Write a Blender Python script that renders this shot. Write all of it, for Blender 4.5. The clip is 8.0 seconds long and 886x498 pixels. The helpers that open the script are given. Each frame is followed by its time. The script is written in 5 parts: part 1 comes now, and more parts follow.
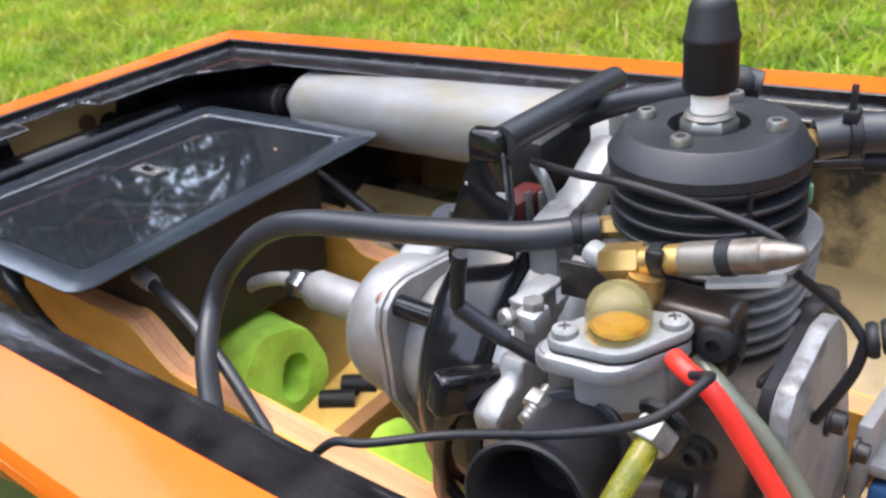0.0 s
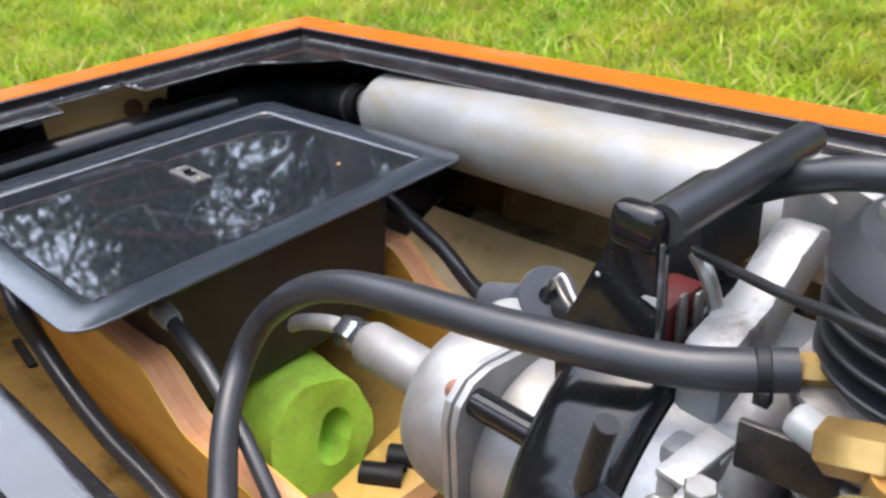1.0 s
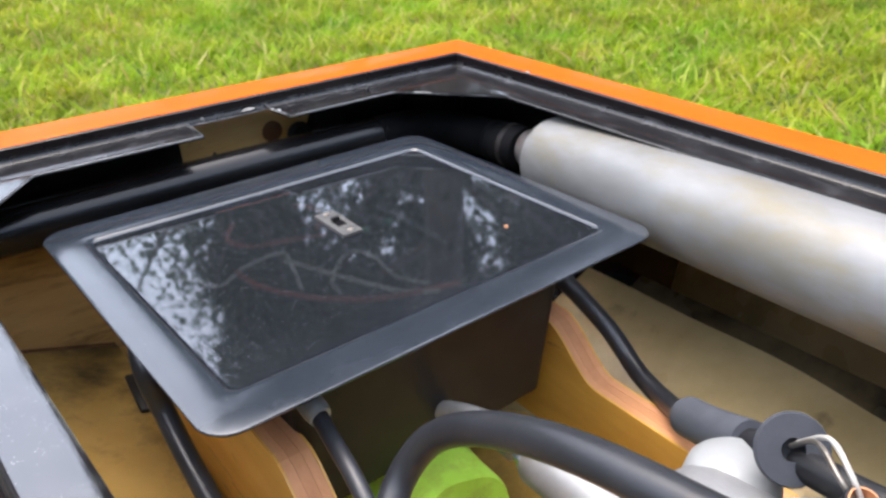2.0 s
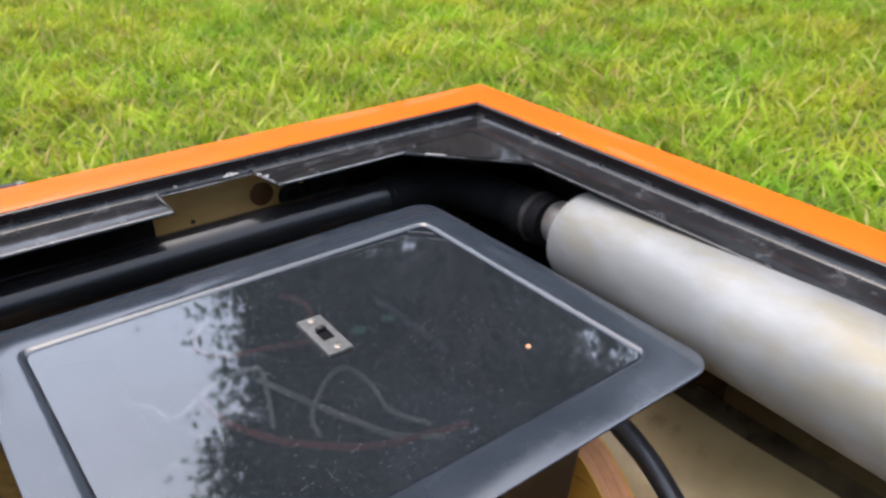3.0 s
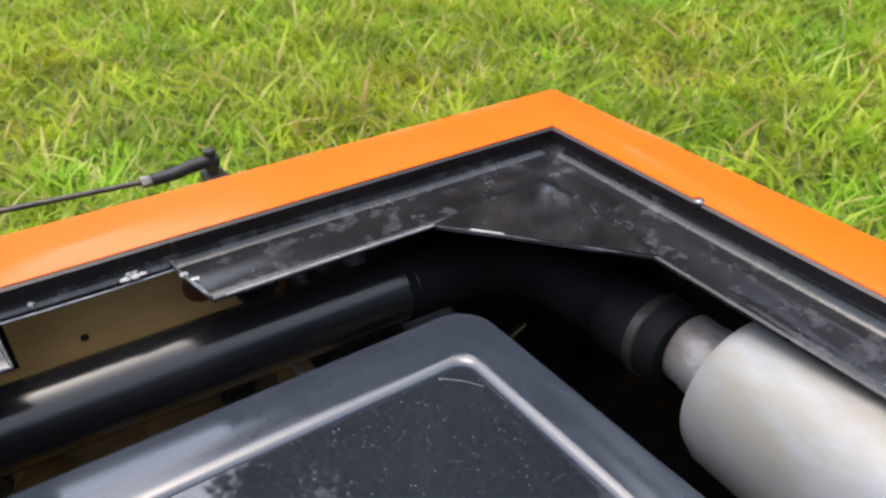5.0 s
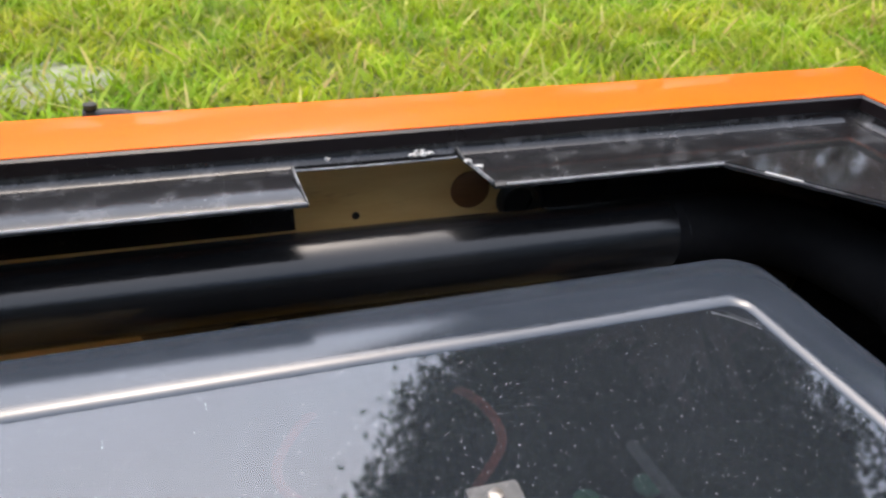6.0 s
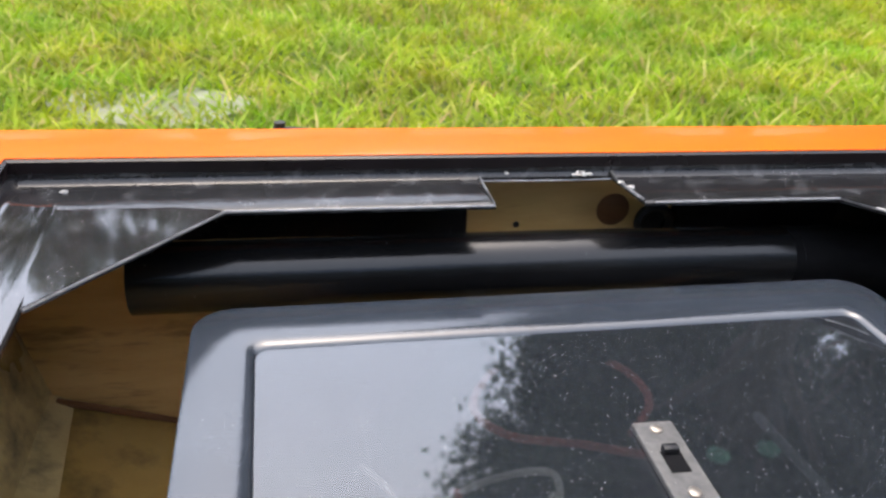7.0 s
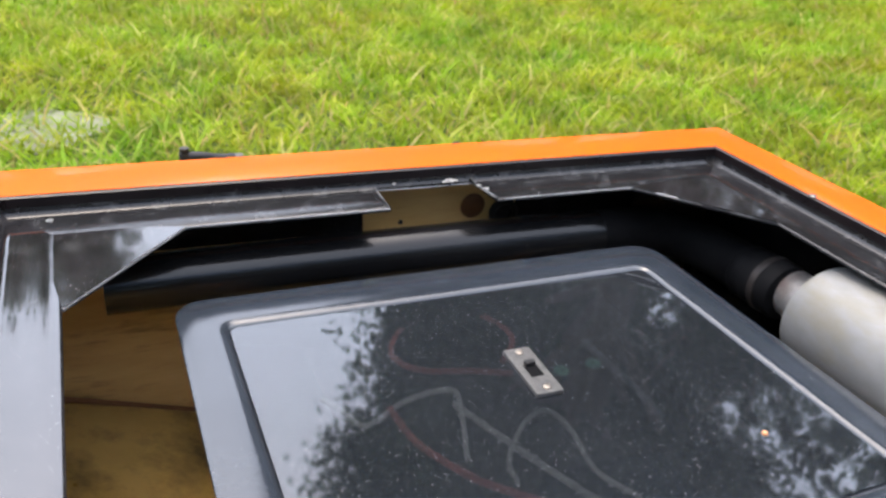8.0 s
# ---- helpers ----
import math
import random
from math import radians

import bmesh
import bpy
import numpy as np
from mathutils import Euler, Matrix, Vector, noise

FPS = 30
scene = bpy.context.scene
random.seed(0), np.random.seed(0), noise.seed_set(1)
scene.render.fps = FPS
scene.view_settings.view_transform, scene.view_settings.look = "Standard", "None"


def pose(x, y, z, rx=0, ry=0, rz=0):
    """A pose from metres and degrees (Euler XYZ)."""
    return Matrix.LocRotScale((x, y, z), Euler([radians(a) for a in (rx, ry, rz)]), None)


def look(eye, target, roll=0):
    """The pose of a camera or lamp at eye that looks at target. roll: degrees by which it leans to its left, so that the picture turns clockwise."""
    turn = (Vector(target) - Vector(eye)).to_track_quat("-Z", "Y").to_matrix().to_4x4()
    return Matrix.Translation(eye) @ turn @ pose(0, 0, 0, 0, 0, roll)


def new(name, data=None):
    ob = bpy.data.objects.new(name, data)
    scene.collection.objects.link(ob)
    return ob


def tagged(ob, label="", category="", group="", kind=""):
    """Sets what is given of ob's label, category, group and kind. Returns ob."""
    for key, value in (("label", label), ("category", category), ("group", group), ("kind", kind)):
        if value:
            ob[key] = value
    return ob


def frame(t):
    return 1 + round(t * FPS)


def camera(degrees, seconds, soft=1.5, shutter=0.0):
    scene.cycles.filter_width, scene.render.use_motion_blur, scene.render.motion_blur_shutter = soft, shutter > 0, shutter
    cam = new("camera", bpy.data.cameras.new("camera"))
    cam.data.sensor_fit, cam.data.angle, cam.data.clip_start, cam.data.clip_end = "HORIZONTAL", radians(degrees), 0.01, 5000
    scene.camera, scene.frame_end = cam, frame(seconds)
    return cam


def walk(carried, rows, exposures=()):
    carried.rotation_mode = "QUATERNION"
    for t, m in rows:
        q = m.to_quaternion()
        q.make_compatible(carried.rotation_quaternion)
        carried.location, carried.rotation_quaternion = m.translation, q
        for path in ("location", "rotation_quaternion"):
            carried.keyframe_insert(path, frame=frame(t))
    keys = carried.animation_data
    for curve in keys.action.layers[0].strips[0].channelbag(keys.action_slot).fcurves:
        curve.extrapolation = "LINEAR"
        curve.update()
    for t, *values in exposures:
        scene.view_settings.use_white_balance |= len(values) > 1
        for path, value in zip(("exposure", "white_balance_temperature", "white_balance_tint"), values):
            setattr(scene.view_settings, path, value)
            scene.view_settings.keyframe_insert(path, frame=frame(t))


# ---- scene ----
EXPOSURES = ((0.0, 1.89, 6050), (1.0, 1.93, 6250), (2.0, 1.89, 6300), (4.0, 1.70, 6300), (5.5, 1.72, 6300), (6.0, 1.81, 6450), (7.0, 1.93, 6500), (8.0, 1.90, 6450))
cam = camera(57.6, 8.0, soft=2.5)
cam.data.dof.use_dof, cam.data.dof.focus_distance, cam.data.dof.aperture_fstop = True, 0.24, 36.0
PATH = [
    (0, (-0.3670, -0.5324, 0.1289), (-0.2378, -0.4120, 0.0350), -8.10),
    (0.5, (-0.3436, -0.5015, 0.1223), (-0.2207, -0.3735, 0.0300), -6.40),
    (1, (-0.3163, -0.4676, 0.1168), (-0.1962, -0.3378, 0.0233), -4.07),
    (1.5, (-0.3074, -0.4266, 0.1168), (-0.1932, -0.2928, 0.0217), -1.62),
    (2, (-0.3044, -0.3935, 0.1232), (-0.1992, -0.2508, 0.0306), -1.49),
    (2.2, (-0.2969, -0.3796, 0.1269), (-0.1973, -0.2322, 0.0354), -0.89),
    (3.3, (-0.2331, -0.3136, 0.1351), (-0.1316, -0.1698, 0.0401), -0.97),
    (3.5, (-0.2172, -0.2960, 0.1293), (-0.1111, -0.1553, 0.0347), -0.42),
    (3.8, (-0.1961, -0.2679, 0.1138), (-0.0860, -0.1340, 0.0141), 0.39),
    (4, (-0.1860, -0.2567, 0.1108), (-0.0779, -0.1248, 0.0064), -0.01),
    (4.2, (-0.1705, -0.2424, 0.1076), (-0.0635, -0.1109, 0.0015), -0.26),
    (5.3, (-0.1643, -0.1872, 0.1124), (-0.0864, -0.0364, 0.0066), -0.68),
    (5.5, (-0.1740, -0.1887, 0.1035), (-0.1044, -0.0329, -0.0008), -0.19),
    (6, (-0.1914, -0.1939, 0.0792), (-0.1417, -0.0278, -0.0206), 1.92),
    (6.3, (-0.2031, -0.2035, 0.0715), (-0.1610, -0.0320, -0.0224), 3.23),
    (6.5, (-0.2076, -0.2107, 0.0704), (-0.1721, -0.0369, -0.0219), 2.87),
    (6.8, (-0.2203, -0.2233, 0.0797), (-0.1859, -0.0479, -0.0101), 3.38),
    (7, (-0.2286, -0.2339, 0.0893), (-0.1960, -0.0590, -0.0020), 3.13),
    (7.3, (-0.2446, -0.2521, 0.0972), (-0.2084, -0.0760, 0.0095), 3.55),
    (7.5, (-0.2505, -0.2674, 0.1104), (-0.2103, -0.0931, 0.0209), 3.59),
    (8, (-0.2672, -0.3008, 0.1233), (-0.1980, -0.1358, 0.0338), 4.39),
]
walk(cam, [(t, look(eye, target, roll)) for t, eye, target, roll in PATH], exposures=[(t, e, k, 10) for t, e, k in EXPOSURES])

# ---- light ----
SUN_AZ, SUN_EL = 345.0, 78.0
world = bpy.data.worlds.new("overcast_sky")
scene.world = world
world.use_nodes = True
wn = world.node_tree.nodes
sky = wn.new("ShaderNodeTexSky")
sky.sky_type = "NISHITA"
sky.sun_disc = False
sky.sun_elevation, sky.sun_rotation = radians(SUN_EL), radians(SUN_AZ)
sky.air_density, sky.dust_density, sky.ozone_density = 1.0, 4.5, 1.0
wn["Background"].inputs["Strength"].default_value = 0.15
world.node_tree.links.new(sky.outputs["Color"], wn["Background"].inputs["Color"])
sun = new("sun", bpy.data.lights.new("sun", "SUN"))
sun.data.energy, sun.data.angle, sun.data.color = 1.15, radians(135), (1.0, 0.985, 0.96)
sun_from = Vector((math.sin(radians(SUN_AZ)) * math.cos(radians(SUN_EL)), math.cos(radians(SUN_AZ)) * math.cos(radians(SUN_EL)), math.sin(radians(SUN_EL))))
sun.matrix_world = look(sun_from * 20, (0, 0, 0))

# All plan numbers below are in decimetres: x to starboard, y astern, z up from the deck.
U = 0.1


# ---- materials ----
def material(name, color, rough=0.5, metal=0.0, color2=None, scale=60.0, mix=(0.35, 0.65), stretch=(1, 1, 1), bump=0.0, bump_scale=400.0,
             coat=0.0, speck=None, speck_scale=900.0, speck_cut=0.12, stain=None, stain_scale=14.0, stain_cut=(0.55, 0.7), spec=0.5,
             transmission=0.0, ior=1.45, rough_var=0.12, subsurface=0.0, even=False):
    m = bpy.data.materials.new(name)
    m.use_nodes = True
    nt = m.node_tree
    n, l = nt.nodes, nt.links
    b = n["Principled BSDF"]
    tc = n.new("ShaderNodeTexCoord")
    mp = n.new("ShaderNodeMapping")
    mp.inputs["Scale"].default_value = stretch
    l.new(tc.outputs["Object"], mp.inputs["Vector"])

    def noise_node(sc, detail=5.0, rough_n=0.6):
        t = n.new("ShaderNodeTexNoise")
        t.inputs["Scale"].default_value, t.inputs["Detail"].default_value, t.inputs["Roughness"].default_value = sc, detail, rough_n
        l.new(mp.outputs["Vector"], t.inputs["Vector"])
        return t

    def ramp(src, a, z):
        r = n.new("ShaderNodeMapRange")
        r.inputs["From Min"].default_value, r.inputs["From Max"].default_value = a, z
        l.new(src, r.inputs["Value"])
        return r.outputs["Result"]

    def mixed(fac, one, two):
        x = n.new("ShaderNodeMix")
        x.data_type = "RGBA"
        l.new(fac, x.inputs["Factor"])
        for sock, v in ((x.inputs[6], one), (x.inputs[7], two)):
            if isinstance(v, tuple):
                sock.default_value = (*v, 1)
            else:
                l.new(v, sock)
        return x.outputs[2]

    grain = noise_node(scale)
    c2 = color2 or tuple(v * 0.72 for v in color)
    out = mixed(ramp(grain.outputs["Fac"], *mix), color, c2)
    if stain:
        st = noise_node(stain_scale, 6.0, 0.65)
        out = mixed(ramp(st.outputs["Fac"], *stain_cut), out, stain)
    rough_src = ramp(noise_node(scale * 0.4, 4.0).outputs["Fac"], 0.2, 0.8)
    rr = n.new("ShaderNodeMapRange")
    rr.inputs["To Min"].default_value, rr.inputs["To Max"].default_value = max(0.02, rough - rough_var), min(1.0, rough + rough_var)
    l.new(rough_src, rr.inputs["Value"])
    rough_out = rr.outputs["Result"]
    if speck:
        vo = n.new("ShaderNodeTexVoronoi")
        vo.inputs["Scale"].default_value = speck_scale
        l.new(mp.outputs["Vector"], vo.inputs["Vector"])
        size = n.new("ShaderNodeSeparateColor")
        l.new(vo.outputs["Color"], size.inputs["Color"])
        big = noise_node(45.0, 3.0)
        lim = n.new("ShaderNodeMath")
        lim.operation = "MULTIPLY"
        l.new(ramp(size.outputs["Red"], 0.0, 1.0) if even else ramp(big.outputs["Fac"], 0.35, 0.75), lim.inputs[0])
        lim.inputs[1].default_value = speck_cut
        lt = n.new("ShaderNodeMath")
        lt.operation = "LESS_THAN"
        l.new(vo.outputs["Distance"], lt.inputs[0])
        l.new(lim.outputs[0], lt.inputs[1])
        out = mixed(lt.outputs[0], out, speck)
        if transmission:
            tr = n.new("ShaderNodeMath")
            tr.operation = "SUBTRACT"
            tr.inputs[0].default_value = transmission
            l.new(lt.outputs[0], tr.inputs[1])
            tr.use_clamp = True
            l.new(tr.outputs[0], b.inputs["Transmission Weight"])
    elif transmission:
        b.inputs["Transmission Weight"].default_value = transmission
    l.new(out, b.inputs["Base Color"])
    l.new(rough_out, b.inputs["Roughness"])
    b.inputs["Metallic"].default_value = metal
    b.inputs["IOR"].default_value = ior
    b.inputs["Coat Weight"].default_value = coat
    b.inputs["Coat Roughness"].default_value = 0.08
    b.inputs["Specular IOR Level"].default_value = spec
    b.inputs["Subsurface Weight"].default_value = subsurface
    b.inputs["Subsurface Radius"].default_value = (0.004, 0.004, 0.002)
    if bump:
        bn = n.new("ShaderNodeBump")
        bn.inputs["Strength"].default_value, bn.inputs["Distance"].default_value = bump, 0.0006
        l.new(noise_node(bump_scale, 4.0).outputs["Fac"], bn.inputs["Height"])
        l.new(bn.outputs["Normal"], b.inputs["Normal"])
    return m


M_ORANGE = material("orange_paint", (0.69, 0.114, 0.005), 0.42, color2=(0.66, 0.104, 0.005), scale=20, coat=0.32, spec=0.2, bump=0.03, bump_scale=90, rough_var=0.06,
                    speck=(0.308, 0.176, 0.088), speck_scale=420, speck_cut=0.05)
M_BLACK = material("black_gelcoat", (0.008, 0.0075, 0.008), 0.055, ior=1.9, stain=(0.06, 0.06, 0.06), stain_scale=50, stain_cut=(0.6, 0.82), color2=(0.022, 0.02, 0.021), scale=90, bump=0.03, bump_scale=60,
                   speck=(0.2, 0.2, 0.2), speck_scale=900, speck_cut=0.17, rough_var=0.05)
M_DUSTY = material("dusty_black_gelcoat", (0.008, 0.0075, 0.008), 0.15, color2=(0.012, 0.012, 0.0125), scale=45, bump=0.2, bump_scale=150, ior=1.42, stain=(0.07, 0.07, 0.072), stain_scale=110, stain_cut=(0.52, 0.8),
                   speck=(0.2, 0.2, 0.2), speck_scale=900, speck_cut=0.17, rough_var=0.08)
M_WALL = material("satin_brown_black_paint", (0.0065, 0.0045, 0.0048), 0.3, color2=(0.010, 0.007, 0.0075), scale=50, bump=0.12, bump_scale=140, spec=0.36, rough_var=0.1,
                  speck=(0.16, 0.15, 0.15), speck_scale=700, speck_cut=0.1)
M_CHIP = material("pale_filler", (0.42, 0.41, 0.39), 0.7, color2=(0.25, 0.24, 0.22), scale=300, bump=0.3)
M_WORN = material("worn_pale_edge", (0.15, 0.15, 0.15), 0.6, color2=(0.015, 0.015, 0.015), scale=120, mix=(0.38, 0.55), bump=0.3)
M_RAW = material("scraped_grey_edge", (0.22, 0.22, 0.225), 0.5, color2=(0.13, 0.13, 0.135), scale=160, bump=0.3)
M_PLY = material("resin_coated_plywood", (0.62, 0.41, 0.165), 0.36, color2=(0.49, 0.30, 0.10), scale=22, stretch=(1, 1, 5), mix=(0.3, 0.7), coat=0.25,
                 stain=(0.12, 0.065, 0.025), stain_scale=24, stain_cut=(0.53, 0.74), bump=0.2, bump_scale=100)
M_RAILFACE = material("varnished_rail_plywood", (0.72, 0.39, 0.08), 0.38, color2=(0.60, 0.31, 0.055), scale=16, stretch=(1, 1.2, 6), coat=0.2, bump=0.12, bump_scale=150,
                      stain=(0.2, 0.1, 0.04), stain_scale=18, stain_cut=(0.62, 0.75))
M_PLY_PALE = material("pale_plywood_edge", (0.62, 0.30, 0.14), 0.6, color2=(0.52, 0.24, 0.105), scale=90, stretch=(1, 0.3, 1), bump=0.4)
M_PLY_RED = material("reddish_plywood_edge", (0.56, 0.265, 0.12), 0.6, color2=(0.46, 0.205, 0.09), scale=90, stretch=(1, 0.3, 1), bump=0.4)
M_GLASSFIBRE = material("tan_glass_fibre", (0.60, 0.475, 0.24), 0.34, color2=(0.48, 0.37, 0.17), scale=30, coat=0.25,
                        stain=(0.05, 0.04, 0.026), stain_scale=15, stain_cut=(0.58, 0.72), bump=0.25, bump_scale=700)
M_HULLIN = material("sooty_tan_glass_fibre", (0.46, 0.35, 0.16), 0.36, color2=(0.36, 0.27, 0.11), scale=30, coat=0.2,
                    stain=(0.04, 0.032, 0.022), stain_scale=19, stain_cut=(0.53, 0.68), bump=0.25, bump_scale=600)
# soot on the side floor, and the shade painted low on the transom
M_SOOT_SHADE = material("soot_and_shade_resin", (0.2, 0.152, 0.08), 0.3, color2=(0.035, 0.028, 0.019), scale=20, coat=0.15, bump=0.2, bump_scale=300)
M_SIDE = material("dirty_brown_resin", (0.30, 0.225, 0.11), 0.32, color2=(0.2, 0.145, 0.07), scale=22, coat=0.15, bump=0.2, bump_scale=300, stain=(0.05, 0.04, 0.026), stain_scale=17, stain_cut=(0.55, 0.72))
M_TANFLOOR = material("stained_tan_floor", (0.64, 0.44, 0.14), 0.3, color2=(0.5, 0.32, 0.085), scale=20, coat=0.3, stain=(0.11, 0.07, 0.03), stain_scale=19, stain_cut=(0.46, 0.66), bump=0.25, bump_scale=140)
M_FLOOR = material("amber_resin_floor", (0.72, 0.47, 0.125), 0.3, color2=(0.60, 0.37, 0.09), scale=26, coat=0.3,
                   stain=(0.26, 0.155, 0.055), stain_scale=16, stain_cut=(0.56, 0.78), bump=0.2, bump_scale=160)
M_PLASTIC = material("grained_black_plastic", (0.019, 0.023, 0.0295), 0.12, color2=(0.026, 0.031, 0.039), scale=50, bump=0.05, bump_scale=1300, rough_var=0.04, ior=1.66,
                     speck=(0.3, 0.3, 0.3), speck_scale=500, speck_cut=0.06)
M_TRAY = material("brown_black_plastic", (0.014, 0.0115, 0.010), 0.5, color2=(0.02, 0.017, 0.015), scale=40, bump=0.2, bump_scale=1200)
M_PANEL = material("smoked_acrylic", (0.15, 0.168, 0.195), 0.03, color2=(0.115, 0.13, 0.152), scale=30, rough_var=0.008, transmission=0.93, ior=1.74, spec=0.6, even=True,
                   speck=(0.35, 0.36, 0.37), speck_scale=850, speck_cut=0.125)
M_SWITCH = material("matt_grey_plastic", (0.048, 0.047, 0.046), 0.75, color2=(0.08, 0.078, 0.074), scale=300, bump=0.3, speck=(0.32, 0.32, 0.3), speck_scale=900, speck_cut=0.14)
M_ALU = material("satin_aluminium", (0.255, 0.255, 0.25), 0.5, 0.34, color2=(0.185, 0.184, 0.176), scale=42, stretch=(1.5, 0.6, 1.5), mix=(0.36, 0.7), bump=0.1, bump_scale=120,
                 stain=(0.2, 0.172, 0.11), stain_scale=34, stain_cut=(0.46, 0.74), rough_var=0.08, speck=(0.17, 0.13, 0.08), speck_scale=260, speck_cut=0.07)
M_TURNED = material("turned_aluminium", (0.335, 0.333, 0.328), 0.48, 0.5, color2=(0.2537, 0.2512, 0.2455), scale=60, bump=0.05, rough_var=0.1,
                    stain=(0.221, 0.2046, 0.1719), stain_scale=30, stain_cut=(0.58, 0.8))
M_CAST = material("cast_aluminium", (0.33, 0.333, 0.335), 0.46, 0.5, color2=(0.235, 0.235, 0.232), scale=70, bump=0.6, bump_scale=330, mix=(0.3, 0.7),
                  stain=(0.075, 0.06, 0.05), stain_scale=60, stain_cut=(0.53, 0.73))
M_FIN = material("grimy_cast_cylinder", (0.265, 0.254, 0.245), 0.48, 0.35, color2=(0.165, 0.154, 0.145), scale=60, bump=0.8, bump_scale=350,
                 stain=(0.10, 0.065, 0.05), stain_scale=26, stain_cut=(0.5, 0.72))
M_ANODISED = material("black_anodised_metal", (0.015, 0.016, 0.018), 0.45, 0.2, color2=(0.023, 0.024, 0.026), scale=60, bump=0.06, bump_scale=300, spec=0.6)
M_STEEL = material("nickel_plated_steel", (0.36, 0.35, 0.325), 0.4, 0.8, color2=(0.25, 0.24, 0.215), scale=150, bump=0.2, bump_scale=500)
M_ZINC = material("matt_grey_zinc_casting", (0.27, 0.278, 0.272), 0.62, 0.2, color2=(0.20, 0.206, 0.20), scale=90, bump=0.5, bump_scale=420, stain=(0.12, 0.115, 0.10), stain_scale=70, stain_cut=(0.55, 0.75))
M_NICKEL = material("dull_nickel", (0.27, 0.245, 0.21), 0.36, 0.7, color2=(0.19, 0.17, 0.145), scale=60, bump=0.15, bump_scale=300, stain=(0.13, 0.095, 0.07), stain_scale=60, stain_cut=(0.55, 0.7))
M_GRIME = material("oily_grime", (0.08, 0.069, 0.061), 0.42, 0.2, color2=(0.045, 0.035, 0.028), scale=50, bump=0.5, bump_scale=300, stain=(0.018, 0.014, 0.012), stain_scale=40, stain_cut=(0.5, 0.65))
M_BASE = material("oily_cast_base", (0.14, 0.118, 0.10), 0.42, 0.3, color2=(0.10, 0.082, 0.07), scale=45, bump=0.6, bump_scale=260, stain=(0.035, 0.027, 0.022), stain_scale=34, stain_cut=(0.5, 0.68))
M_BLUED = material("polished_steel", (0.36, 0.39, 0.43), 0.28, 0.9, color2=(0.27, 0.29, 0.32), scale=150)
M_DARKSTEEL = material("black_oxide_steel", (0.035, 0.033, 0.033), 0.35, 0.6, color2=(0.06, 0.05, 0.045), scale=200, bump=0.1)
M_BRASS = material("brass", (0.52, 0.345, 0.115), 0.4, 0.85, color2=(0.37, 0.24, 0.085), scale=60, bump=0.12, stain=(0.276, 0.1656, 0.0644), stain_scale=50, stain_cut=(0.55, 0.75))
M_COPPER = material("rusty_screw", (0.27, 0.15, 0.11), 0.65, 0.3, color2=(0.22, 0.09, 0.06), scale=400, bump=0.4)
M_RUBBER = material("black_rubber_hose", (0.017, 0.018, 0.021), 0.33, color2=(0.028, 0.029, 0.033), scale=40, bump=0.14, bump_scale=600, spec=0.55, rough_var=0.1)
M_MATTRUBBER = material("matt_black_rubber", (0.009, 0.009, 0.010), 0.48, color2=(0.014, 0.014, 0.0155), scale=60, bump=0.15, bump_scale=700, spec=0.36)
M_GREYRUBBER = material("grey_rubber", (0.065, 0.069, 0.08), 0.6, color2=(0.045, 0.048, 0.056), scale=60, bump=0.15)
M_BROWN = material("dark_brown_phenolic", (0.022, 0.015, 0.011), 0.3, color2=(0.034, 0.024, 0.018), scale=60, bump=0.3, bump_scale=200, coat=0.15)
M_ENAMEL = material("black_enamel_steel", (0.006, 0.006, 0.0068), 0.11, color2=(0.010, 0.010, 0.011), scale=50, spec=0.45, bump=0.16, bump_scale=90, rough_var=0.06,
                    speck=(0.16, 0.16, 0.16), speck_scale=1300, speck_cut=0.15, even=True)
M_ELBOW = material("black_rubber_elbow", (0.005, 0.005, 0.0055), 0.6, color2=(0.009, 0.009, 0.0095), scale=60, bump=0.3, bump_scale=200, spec=0.04)
M_TUBE = material("worn_black_pipe", (0.005, 0.005, 0.0053), 0.2, color2=(0.009, 0.009, 0.0094), scale=30, bump=0.16, bump_scale=60, rough_var=0.05, spec=0.42,
                  speck=(0.3, 0.3, 0.3), speck_scale=500, speck_cut=0.08)
M_CERAMIC = material("glazed_ceramic", (0.78, 0.76, 0.70), 0.25, color2=(0.7, 0.68, 0.62), scale=60)
M_RED = material("red_silicone_tube", (0.72, 0.035, 0.02), 0.35, color2=(0.62, 0.03, 0.018), scale=60, subsurface=0.1)
M_REDPART = material("red_coil_plastic", (0.085, 0.011, 0.009), 0.5, color2=(0.05, 0.009, 0.008), scale=100, bump=0.2)
M_YELLOW = material("yellow_fuel_tube", (0.46, 0.40, 0.035), 0.15, color2=(0.26, 0.30, 0.05), scale=90, transmission=0.6, ior=1.35)
M_CLEAR = material("cloudy_green_tube", (0.24, 0.26, 0.19), 0.25, color2=(0.19, 0.21, 0.15), scale=60, transmission=0.5)
M_BULB = material("amber_primer_bulb", (0.68, 0.60, 0.30), 0.1, color2=(0.56, 0.46, 0.2), scale=60, transmission=0.88, ior=1.3, rough_var=0.04)
M_FUEL = material("amber_fuel", (0.6, 0.39, 0.03), 0.3, color2=(0.45, 0.22, 0.02), scale=260, bump=0.3)
M_FOAM = material("lime_green_foam", (0.50, 0.80, 0.085), 0.9, color2=(0.41, 0.70, 0.06), scale=60, bump=0.6, bump_scale=700, subsurface=0.2,
                  stain=(0.36, 0.47, 0.06), stain_scale=70, stain_cut=(0.5, 0.78), speck=(0.27, 0.42, 0.04), speck_scale=380, speck_cut=0.24)
